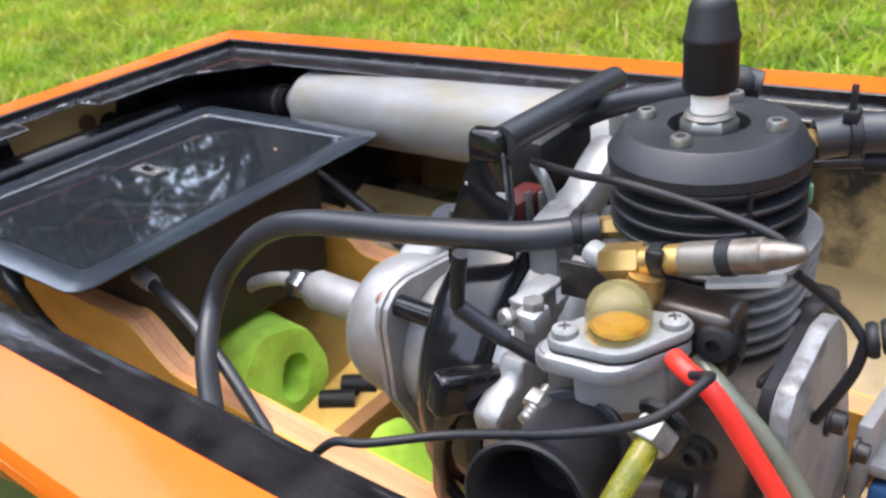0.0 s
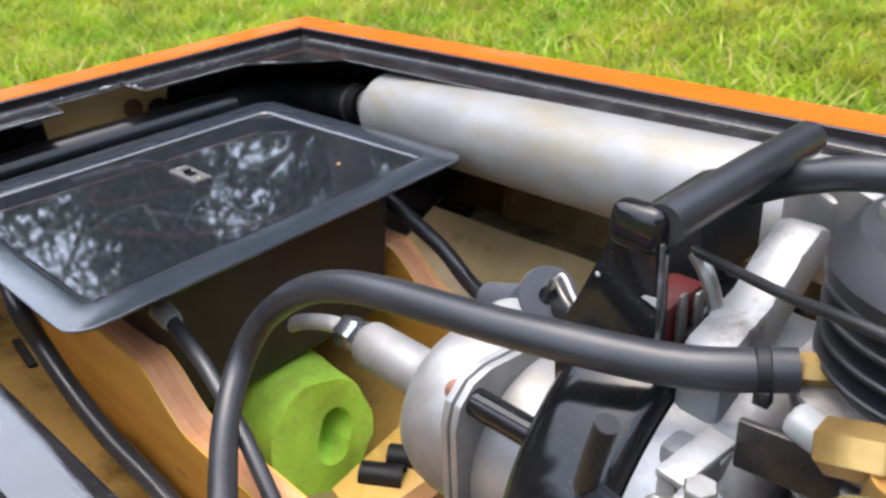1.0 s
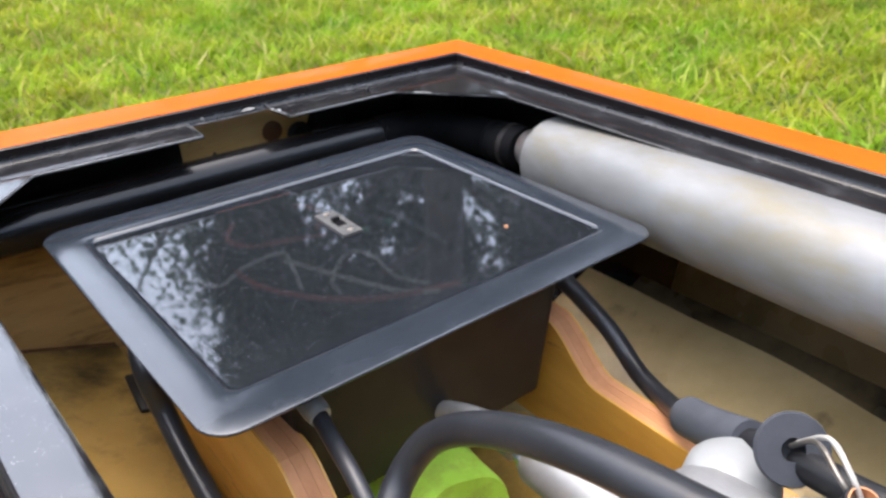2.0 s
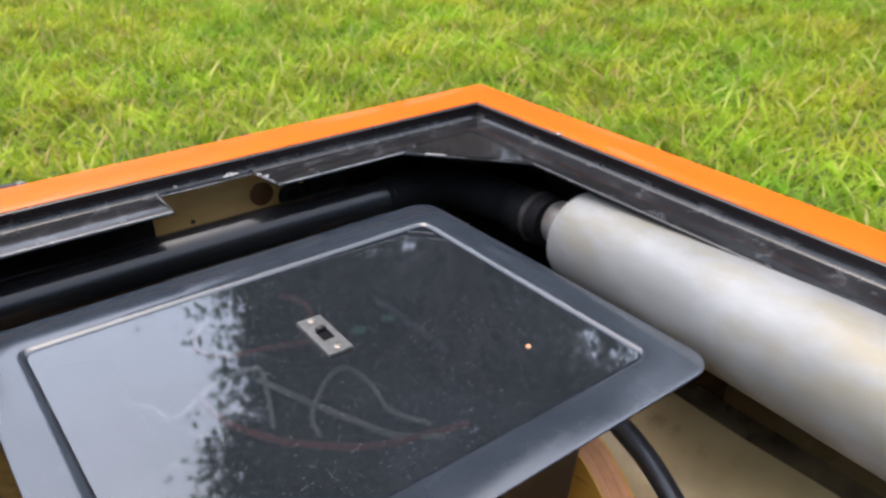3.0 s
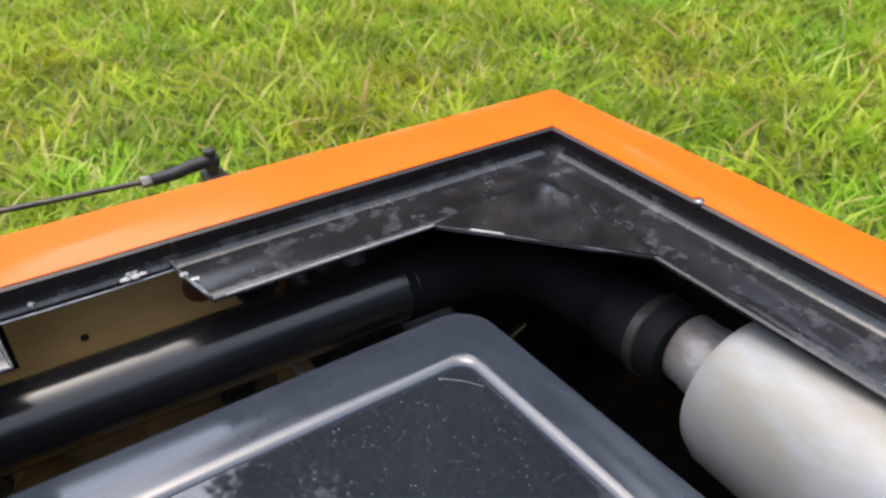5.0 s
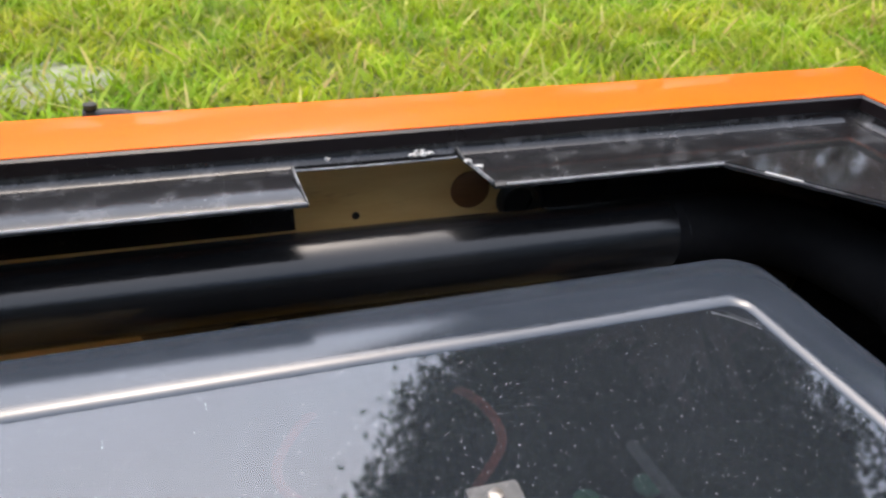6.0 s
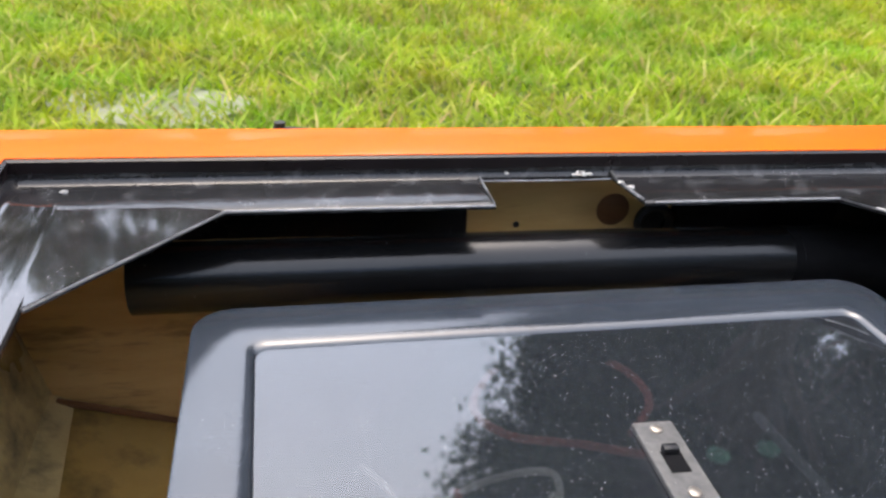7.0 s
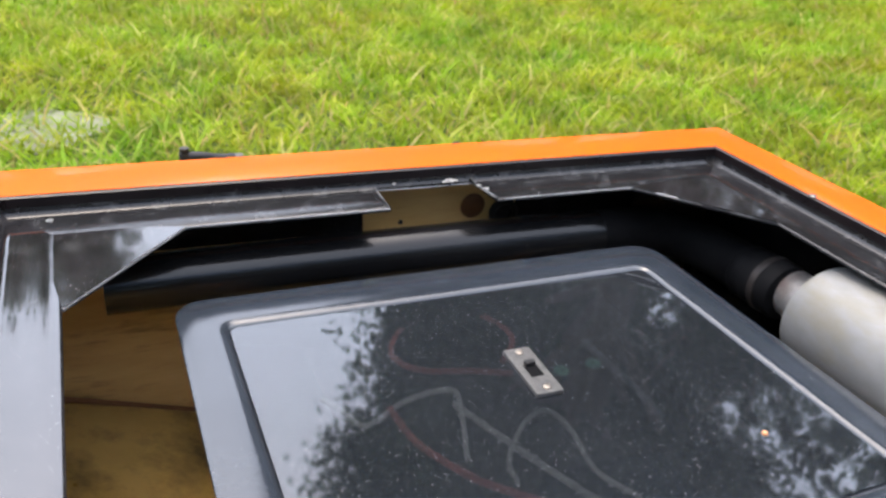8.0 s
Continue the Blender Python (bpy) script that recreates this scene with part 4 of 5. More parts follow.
part("cup_rim", lathe((-1.365, -3.36, -0.29), (-0.2, -0.3, 0.9), [(0.0345, 0.008), (0.039, 0.008), (0.039, 0.049), (0.0345, 0.049), (0.0345, 0.008)], 24), M_PLY_PALE, sock, "tan rim inside the cup")
part("wire", tube([(-1.20, -3.09, -0.36), (-1.30, -3.2, -0.22), (-1.365, -3.30, -0.23), (-1.365, -3.36, -0.28)], 0.008, 10), M_NICKEL, sock, "pale twisted wires")
part("wire", tube([(-1.185, -3.1, -0.35), (-1.28, -3.22, -0.205), (-1.35, -3.32, -0.215), (-1.355, -3.37, -0.28)], 0.008, 10), M_NYLON, sock, "pale twisted wires")
cap = thing("fuel_filter_cap", (-1.3, -2.95, -0.75), "round white plastic cap beside the coupling", "cap")
part("dome", lathe((-1.25, -2.96, -0.565), (-0.1, -0.05, 0.95), [(0.14, -0.2), (0.15, 0.0), (0.14, 0.045), (0.11, 0.08), (0.06, 0.10), (0, 0.106)], 40), M_CAP, cap, "", 60)

# ---- rudder linkage behind the transom ----
link = thing("steering_pushrod", (-1.5, 1.4, -0.47), "thin steel steering pushrod with black ball joints behind the transom", "pushrod")
part("rod", tube([(-2.2, 1.40, -0.425), (-1.7, 1.4, -0.455), (-1.02, 1.4, -0.495)], 0.012, 10), M_DARKSTEEL, link, "dark steel rod")
for x, z, way in ((-0.79, -0.47, 1), (-2.41, -0.405, -1)):
    part("clevis", tube([(x - 0.27 * way, 1.4, z - 0.022), (x - 0.18 * way, 1.4, z - 0.02), (x - 0.09 * way, 1.4, z - 0.004), (x, 1.4, z), (x + 0.03 * way, 1.4, z)], (0.027, 0.032), 12, 6), M_MATTRUBBER, link, "black plastic ball joint")
    part("ball", lathe((x, 1.4, z), (0, 0, 1), [(0.03, -0.05), (0.03, 0.022), (0.018, 0.025), (0.018, 0.032), (0.027, 0.034), (0.027, 0.052), (0, 0.055)], 16), M_DARKSTEEL, link, "ball joint screw")
    part("nut", hexagon((x - 0.27 * way, 1.4, z - 0.022), (-way, 0, 0), 0.026, 0.045), M_NICKEL, link, "steel lock nut")
part("tiller", prism([(-0.87, 0.3), (-0.70, 0.3), (-0.74, 1.46), (-0.84, 1.46)], lambda a, b, h: Vector((a, b, -0.60 + h)), 0.07, 0.01), M_DARKSTEEL, link, "black tiller arm fixed to the transom")

# ---- engine ----
ENG = Vector((-1.515, -4.43, 0))
eng = thing("petrol_engine", (-1.5, -4.4, -1.0), "small single-cylinder petrol engine with a black cooling head", "engine")
head = part("cylinder_head", lathe((ENG.x, ENG.y, 0.0), (0, 0, 1), [(0.20, 0.07)] + [q for k in range(4) for q in ((0.235, 0.085 + 0.057 * k), (0.235, 0.118 + 0.057 * k), (0.283, 0.124 + 0.057 * k), (0.287, 0.128 + 0.057 * k), (0.287, 0.136 + 0.057 * k), (0.283, 0.140 + 0.057 * k))] + [(0.285, 0.314), (0.291, 0.318), (0.291, 0.349), (0.248, 0.413), (0.24, 0.418), (0.115, 0.418), (0.11, 0.40), (0.11, 0.37), (0.0, 0.37)], 72), M_ANODISED, eng, "black anodised finned cooling head", 30)
part("seam", block((ENG.x - 0.197, ENG.y - 0.203, 0.24), (0.012, 0.02, 0.2), 0.003, (0, 0, -45)), M_MATTRUBBER, head, "parting seam down the fins")
for x, y in ((-1.535, -4.245), (-1.502, -4.62), (-1.70, -4.43), (-1.31, -4.425)):
    socket_screw(head, (x, y, 0.415), (0, 0, 1), 0.028, 0.028, M_STEEL)
cyl = part("cylinder", lathe((ENG.x, ENG.y, -0.50), (0, 0, 1), [(0.25, 0), (0.25, 0.58)], 40), M_FIN, eng, "grimy cast finned cylinder")
for k in range(6):
    z = -0.20 + 0.052 * k
    hx, hy = 0.278 + 0.003 * k, 0.295 + 0.003 * k
    part("fin", prism(rounded(hx, hy, 0.215), lambda a, b, h, z=z: Vector((ENG.x + a, ENG.y - 0.01 + b, z + h)), 0.016, 0.005), M_FIN, cyl)
part("cylinder_base", prism([(-1.96, -4.78), (-1.98, -4.70), (-1.98, -4.2), (-1.28, -4.2), (-1.28, -4.78)], lambda a, b, h: Vector((a, b, -0.56 + h + 0.04 * (a + 1.98))), 0.32, 0.03), M_BASE, eng, "oily brown cylinder base flange")
part("base_lug", block((-1.42, -4.74, -0.24), (0.26, 0.11, 0.2), 0.035, (0, 12, 0)), M_GRIME, cyl, "oily brown lug")
part("side_rib", block((-1.62, -4.77, -0.2), (0.7, 0.02, 0.03), 0.008, (0, 16, 0)), M_DARKSTEEL, cyl)
part("crankcase", block((-1.66, -4.42, -0.84), (0.62, 0.86, 0.58), 0.1, seg=4), M_GRIME, eng, "oily cast aluminium crankcase")
plug = part("spark_plug", hexagon((ENG.x - 0.02, ENG.y - 0.01, 0.385), (0, 0, 1), 0.082, 0.06, phase=0.3), M_STEEL, eng, "nickel plated spark plug")
part("plug_collar", lathe((ENG.x - 0.02, ENG.y - 0.01, 0.445), (0, 0, 1), [(0.07, -0.004), (0.072, 0.006), (0.064, 0.017), (0.05, 0.019)], 28), M_NICKEL, plug)
part("insulator", lathe((ENG.x - 0.02, ENG.y - 0.01, 0.445), (0, 0, 1), [(0.05, 0), (0.052, 0.02), (0.052, 0.115), (0.04, 0.135)], 28), M_CERAMIC, plug, "white ceramic insulator")
part("plug_cap", lathe((ENG.x - 0.02, ENG.y - 0.01, 0.525), (0, 0, 1), [(0.07, 0.0), (0.076, 0.01), (0.0745, 0.135), (0.0775, 0.14), (0.0775, 0.152), (0.0735, 0.158), (0.062, 0.232), (0.054, 0.247), (0.045, 0.256), (0.02, 0.26), (0, 0.26)], 40), M_MATTRUBBER, plug, "black rubber plug cap")
lead = part("ignition_lead", tube([(-1.18, -4.46, 0.425), (-1.2, -4.36, 0.44), (-1.2, -4.19, 0.378), (-1.2, -3.98, 0.325), (-1.22, -3.76, 0.21), (-1.3, -3.6, 0.0)], 0.045, 18), M_RUBBER, eng, "thick black ignition lead")
part("lead_boot", lathe((-1.195, -4.33, 0.435), (0.02, -1, -0.1), [(0.046, 0), (0.054, 0.02), (0.058, 0.06), (0.055, 0.095), (0.044, 0.118), (0.024, 0.13), (0, 0.133)], 24), M_MATTRUBBER, lead, "black rubber boot")
# water outlet
part("water_outlet", hexagon((-1.41, -4.63, 0.343), (0.35, -0.94, 0.05), 0.037, 0.075, 0.025), M_BRASS, eng, "brass hose fitting")
out_hose = hose("water_outlet_hose", [(-1.385, -4.69, 0.35), (-1.31, -4.83, 0.365), (-1.24, -5.1, 0.37), (-1.2, -5.5, 0.3), (-1.15, -5.8, 0.1)], 0.058, M_RUBBER, "black rubber outlet hose with a cable tie", "hose", 0.7)
part("zip_tie", lathe((-1.345, -4.765, 0.359), (0.4, -0.9, 0.05), [(0.059, 0), (0.064, 0.003), (0.064, 0.03), (0.059, 0.033)], 24), M_MATTRUBBER, out_hose, "black cable tie")
part("tie_head", block((-1.36, -4.775, 0.425), (0.045, 0.04, 0.035), 0.004), M_MATTRUBBER, out_hose)
part("tie_tail", block((-1.36, -4.775, 0.47), (0.012, 0.018, 0.09), 0.003), M_MATTRUBBER, out_hose)
part("water_inlet", hexagon((-1.655, -4.26, 0.11), (-0.5, 0.86, -0.05), 0.036, 0.11, 0.02), M_BRASS, eng, "brass hose fitting")
thr = thing("throttle_rod", (-1.2, -5.0, 0.24), "thin black throttle rod with a sleeve", "pushrod")
part("rod", tube([(-1.34, -4.66, 0.25), (-1.22, -5.0, 0.265), (-1.1, -5.5, 0.27)], 0.014, 10), M_DARKSTEEL, thr)
part("sleeve", tube([(-1.28, -4.80, 0.26), (-1.1, -5.4, 0.27)], 0.036, 14), M_MATTRUBBER, thr, "black rubber sleeve")

# flywheel housing, handle and castings
part("starter_housing", lathe((-1.49, -3.92, -0.62), (0, 1, 0), [(0.0, 0), (0.62, 0.0), (0.655, 0.012), (0.665, 0.035), (0.665, 0.20), (0.655, 0.245), (0.62, 0.285), (0.55, 0.315), (0.42, 0.33), (0.0, 0.33)], 72), M_ENAMEL, eng, "glossy black flywheel housing", 50)
leg = part("handle_bracket", prism([(-3.878, 0.30), (-3.875, 0.37), (-3.80, 0.40), (-3.745, 0.36), (-3.742, 0.30), (-3.62, 0.04), (-3.59, -0.10), (-3.60, -0.55), (-3.97, -0.55), (-3.96, -0.14), (-3.893, -0.10)], lambda a, b, h: Vector((-1.792 + h, a, b)), 0.05, 0.008), M_ENAMEL, eng, "glossy black chipped handle bracket")
part("worn_edge", tube([(-1.79, -3.884, 0.34), (-1.79, -3.887, 0.1), (-1.79, -3.893, -0.1)], 0.006, 6), M_WORN, leg, "bare metal edge")
part("paint_chip", lathe((-1.793, -3.722, 0.21), (-1, 0, 0), [(0.008, 0), (0.006, 0.002), (0, 0.003)], 7), M_CHIP, leg, "white paint chip")
part("paint_chip", prism([(-3.88, 0.205), (-3.85, 0.202), (-3.843, 0.196), (-3.86, 0.19), (-3.882, 0.182)], lambda a, b, h: Vector((-1.796 + h, a, b)), 0.004), M_CHIP, leg, "white paint chip")
part("shoulder", block((-1.765, -3.812, 0.352), (0.075, 0.142, 0.115), 0.034, (0, 8, 0), seg=4), M_ENAMEL, leg, "rounded top of the bracket")
part("handle_bar", tube([(-1.765, -3.865, 0.37), (-1.4, -3.865, 0.36), (-1.03, -3.862, 0.345)], 0.05, 24, 6), M_RUBBER, eng, "black rubber covered handle bar")
part("coil", block((-1.62, -3.81, 0.03), (0.2, 0.1, 0.18), 0.02), M_REDPART, eng, "red ignition coil")
part("coil_clip", prism([(-0.02, 0.0), (0.02, 0.0), (0.02, 0.12), (0.012, 0.17), (-0.012, 0.17), (-0.02, 0.12)], lambda a, b, h: Vector((-1.66 + a, -3.868 - h, -0.02 + b)), 0.01, 0.002), M_STEEL, eng, "bent steel coil clip")
part("coil_clip", prism([(-0.02, 0.0), (0.02, 0.0), (0.02, 0.12), (0.012, 0.15), (-0.012, 0.15), (-0.02, 0.12)], lambda a, b, h: Vector((-1.58 + a, -3.868 - h, -0.03 + b)), 0.01, 0.002), M_STEEL, eng, "bent steel coil clip")
part("coil_cover", block((-1.30, -3.72, 0.13), (0.36, 0.2, 0.24), 0.04), M_MATTRUBBER, eng, "dark coil cover")
part("exhaust_flange", block((-1.06, -3.99, 0.15), (0.05, 0.3, 0.25), 0.012, (0, 0, -35)), M_TURNED, eng, "bright exhaust flange plate")
part("flange_body", block((-0.98, -3.93, 0.12), (0.16, 0.24, 0.2), 0.03, (0, 0, -35)), M_TURNED, eng)
part("cast_arm", prism([(-1.76, 0.02), (-1.74, 0.09), (-1.64, 0.11), (-1.52, 0.13), (-1.40, 0.2), (-1.30, 0.235), (-1.22, 0.20), (-1.25, 0.12), (-1.38, 0.05), (-1.5, -0.02), (-1.58, -0.1), (-1.6, -0.34), (-1.78, -0.34)], lambda a, b, h: Vector((a, -4.04 + h, b)), 0.12, 0.025), M_CAST, eng, "cast aluminium engine arm")
part("crankcase_front", lathe((-1.49, -4.17, -0.64), (0, 1, 0), [(0.0, 0), (0.52, 0.0), (0.58, 0.03), (0.61, 0.09), (0.62, 0.244)], 64), M_CAST, eng, "cast aluminium crankcase front", 50)
part("carburettor_bracket", block((-1.975, -4.09, -0.135), (0.17, 0.05, 0.27), 0.015, (0, 0, -6)), M_CAST, eng, "flat cast bracket beside the carburettor")
part("bracket_rim", block((-1.972, -4.10, -0.004), (0.185, 0.07, 0.024), 0.009, (0, 0, -6)), M_CAST, eng)
part("cast_ledge", block((-1.78, -4.03, -0.14), (0.2, 0.14, 0.06), 0.015), M_CAST, eng)
part("terminal", tube([(-1.60, -3.93, 0.1), (-1.6, -3.9, 0.18), (-1.585, -3.855, 0.225)], 0.02, 8), M_STEEL, eng, "spade terminal")
wire_pts = [(-1.585, -3.85, 0.23), (-1.64, -3.95, 0.25), (-1.76, -4.15, 0.30), (-1.86, -4.333, 0.352), (-1.865, -4.574, 0.326), (-1.87, -4.747, 0.29), (-1.88, -4.80, 0.255)]
hose("kill_wire", wire_pts, 0.0125, M_MATTRUBBER, "thin black ignition wire across the head", "wire")
hose("kill_wire", [(-1.92, -4.83, 0.225), (-1.88, -4.88, 0.16), (-1.86, -4.936, 0.104), (-1.86, -4.979, 0.052)], 0.013, M_MATTRUBBER, "thin black wire by the cylinder", "wire")
hose("kill_wire", [(-1.86, -4.985, 0.05), (-1.87, -4.97, -0.04), (-1.87, -4.93, -0.15), (-1.85, -4.888, -0.25)], 0.015, M_MATTRUBBER, "black earth wire to a screw", "wire")
con = thing("cable_bundle", (-1.84, -5.02, 0.04), "black ribbed cable bundle tied together", "cable")
for k in range(5):
    part("sleeve", lathe((-1.86 + 0.02 * k, -4.985 - 0.028 * k, 0.05 + 0.006 * k), (0.3, -0.9, 0.15), [(0.04, 0), (0.046, 0.008), (0.046, 0.02), (0.04, 0.028)], 16), M_MATTRUBBER, con)

# carburettor
CB = Vector((-2.113, -4.455, 0.0))
E1, E2 = Vector((0.5, -0.866, 0.0)), Vector((0.866, 0.5, 0.0))


def cb(a, b, h):
    return CB + E1 * a + E2 * b + Vector((0, 0, h + 0.09 * a))


carb = part("carburettor", prism(rounded(0.122, 0.08, 0.03), lambda a, b, h: cb(a, b + 0.01, -0.17 + h), 0.15, 0.012), M_CAST, eng, "cast aluminium carburettor body")
dia = []
for k in range(48):
    q = 2 * math.pi * k / 48
    cx, r = max(((0.0, 0.112), (0.142, 0.046), (-0.142, 0.046)), key=lambda c: c[0] * math.cos(q) + c[1])
    dia.append((cx + r * math.cos(q), r * math.sin(q)))
part("pump_cover", prism(dia, lambda a, b, h: cb(a, b, 0.03 + h), 0.032, 0.009), M_ZINC, carb, "grey diamond-shaped pump cover")
part("gasket", prism([(a * 0.99, b * 0.99) for a, b in dia], lambda a, b, h: cb(a, b, 0.024 + h), 0.007), M_DARKSTEEL, carb)
part("diaphragm_plate", prism([(a * 1.08 - 0.02, b * 1.15) for a, b in dia], lambda a, b, h: cb(a, b, -0.03 + h), 0.0545, 0.014), M_CAST, carb, "pale cast diaphragm plate")
bulb = part("primer_bulb", lathe(cb(0.0, 0.0, 0.058), (0, 0, 1), [(0.088, 0.0), (0.088, 0.03), (0.087, 0.06), (0.08, 0.09), (0.066, 0.113), (0.045, 0.128), (0.02, 0.135), (0, 0.136)], 40), M_BULB, carb, "translucent amber primer bulb", 60)
part("fuel", lathe(cb(0.0, 0.0, 0.06), (0, 0, 1), [(0.05, 0.0), (0.058, 0.012), (0.05, 0.022), (0, 0.025)], 28), M_FUEL, bulb, "amber fuel inside the bulb")
for a, b in ((-0.14, 0.0), (0.14, 0.0)):
    scr = part("screw", lathe(cb(a, b, 0.058), (0, 0, 1), [(0.036, 0), (0.038, 0.006), (0.034, 0.02), (0.022, 0.027), (0, 0.029)], 24), M_ZINC, carb, "dull cross-head screw")
    part("cross", block(cb(a, b, 0.0865), (0.032, 0.007, 0.004), 0.001, (0, 0, 30)), M_GRIME, scr)
    part("cross", block(cb(a, b, 0.0865), (0.032, 0.007, 0.004), 0.001, (0, 0, 120)), M_GRIME, scr)
part("choke_link", block((-2.10, -4.17, 0.0), (0.09, 0.08, 0.06), 0.015), M_CAST, carb)
part("link_screw", lathe((-2.16, -4.13, 0.02), (-0.9, 0.2, 0.3), [(0.018, -0.06), (0.018, 0), (0.03, 0.002), (0.03, 0.014), (0.018, 0.024), (0, 0.024)], 18), M_STEEL, carb, "stained round screw")
part("link_bolt", hexagon((-2.09, -4.172, 0.02), (0, 0, 1), 0.034, 0.035), M_STEEL, carb, "small hexagon bolt")
part("throttle_plate", block((-1.9, -4.25, 0.03), (0.02, 0.2, 0.12), 0.005, (0, 0, 6)), M_DARKSTEEL, carb, "dark steel plate")
part("insulator_block", block((-1.92, -4.585, -0.01), (0.14, 0.24, 0.2), 0.03, (0, 0, 0), seg=3), M_BROWN, eng, "dark brown insulator block")
part("insulator_screw", lathe((-1.985, -4.665, 0.01), (-1, -0.1, 0.2), [(0.05, -0.05), (0.05, 0), (0.055, 0.01), (0.045, 0.03), (0.02, 0.034), (0.02, 0.01)], 20), M_MATTRUBBER, eng, "black screw")
part("intake_trumpet", lathe((-2.235, -4.382, -0.259), (-0.33, -0.065, 0.09), [(0.130, 0.0), (0.127, 0.08), (0.129, 0.18), (0.14, 0.28), (0.157, 0.345), (0.162, 0.357), (0.155, 0.363), (0.135, 0.35), (0.12, 0.28), (0.10, 0.1), (0, 0.1)], 48), M_MATTRUBBER, carb, "black plastic intake trumpet", 50)
part("trumpet_flange", lathe((-2.222, -4.379, -0.262), (-0.33, -0.065, 0.09), [(0.1, 0), (0.146, 0.0), (0.151, 0.005), (0.151, 0.022), (0.146, 0.028), (0.1, 0.03)], 48), M_RUBBER, carb, "raised black rim")
part("stud", lathe((-2.2, -4.28, -0.145), (-0.9, 0.05, -0.25), [(0.02, 0.0)] + [(0.022 - 0.004 * (k % 2), 0.06 + 0.008 * k) for k in range(9)] + [(0, 0.135)], 14), M_STEEL, carb)
part("stud_nut", hexagon((-2.23, -4.278, -0.154), (-0.9, 0.05, -0.25), 0.042, 0.045), M_STEEL, carb, "steel nut on a stud")
part("hose_union", hexagon((-2.26, -4.64, -0.075), (-0.8, 0.1, -0.35), 0.058, 0.06), M_STEEL, carb, "steel hose union")
part("union_seal", lathe((-2.25, -4.643, -0.065), (-0.8, 0.1, -0.35), [(0.066, -0.02), (0.07, -0.01), (0.066, 0.0)], 20), M_MATTRUBBER, carb)
hose("fuel_tube", [(-2.31, -4.635, -0.095), (-2.38, -4.628, -0.13), (-2.5, -4.61, -0.21), (-2.6, -4.58, -0.4), (-2.63, -4.55, -0.7)], 0.032, M_YELLOW, "translucent yellow fuel tube", "tube")
hose("primer_tube", [(-2.12, -4.61, 0.03), (-2.15, -4.66, 0.025), (-2.155, -4.735, -0.02), (-2.15, -4.822, -0.15), (-2.15, -4.905, -0.275), (-2.15, -5.05, -0.5)], 0.027, M_RED, "bright red silicone tube", "tube")
hose("drain_tube", [(-2.0, -4.62, -0.05), (-2.05, -4.72, -0.09), (-2.07, -4.85, -0.2), (-2.1, -4.98, -0.36), (-2.12, -5.1, -0.55)], 0.028, M_CLEAR, "cloudy greenish plastic tube", "tube")
hose("earth_wire", [(-2.74, -3.88, -0.16), (-2.71, -3.95, -0.10), (-2.68, -4.045, -0.084), (-2.55, -4.22, -0.075), (-2.48, -4.513, 0.01), (-2.42, -4.695, 0.085), (-2.3, -4.768, 0.14), (-2.2, -4.73, 0.07), (-2.17, -4.68, 0.035)], 0.0125, M_MATTRUBBER, "black wire across the intake trumpet", "wire")
part("brass_elbow", lathe((-1.97, -4.45, 0.06), (0.1, -0.1, 1), [(0.05, 0), (0.052, 0.04), (0.05, 0.09)], 20), M_BRASS, eng, "brass elbow")
# brass water fitting with its nipple
B0, BD = Vector((-1.925, -4.315, 0.128)), Vector((0.0, -0.957, 0.29))
fit_t = part("brass_union", hexagon(B0, BD, 0.054, 0.125), M_BRASS, eng, "brass union nut")
part("union_tip", block(B0 + Vector((0.01, 0.03, 0.012)), (0.07, 0.085, 0.06), 0.022, (20, 0, 0), seg=3), M_CAP, fit_t, "pale sealant blob")
part("sleeve", lathe(B0 + BD * 0.125, BD, [(0.042, 0), (0.042, 0.12)], 24), M_BRASS, fit_t)
part("tie", lathe(B0 + BD * 0.155, BD, [(0.043, 0), (0.05, 0.003), (0.05, 0.04), (0.043, 0.043)], 24), M_MATTRUBBER, fit_t, "black cable tie")
part("tie_head", block(B0 + BD * 0.175 + Vector((-0.04, 0, 0.03)), (0.03, 0.045, 0.04), 0.005), M_MATTRUBBER, fit_t)
part("barrel", lathe(B0 + BD * 0.24, BD, [(0.042, 0), (0.045, 0.01), (0.046, 0.1), (0.046, 0.215), (0.042, 0.22)], 24), M_NICKEL, fit_t, "dull steel barrel")
part("gasket_strip", block((-1.905, -4.70, 0.16), (0.05, 0.2, 0.02), 0.008, (-17, 0, 0)), M_NYLON, eng, "pale plastic strip under the barrel")
part("band", lathe(B0 + BD * 0.345, BD, [(0.0465, 0), (0.05, 0.003), (0.05, 0.035), (0.0465, 0.038)], 24), M_MATTRUBBER, fit_t, "black band")
part("nipple", lathe(B0 + BD * 0.46, BD, [(0.04, 0), (0.036, 0.03), (0.02, 0.09), (0.008, 0.1), (0, 0.101)], 20), M_NICKEL, fit_t, "tarnished conical nipple")
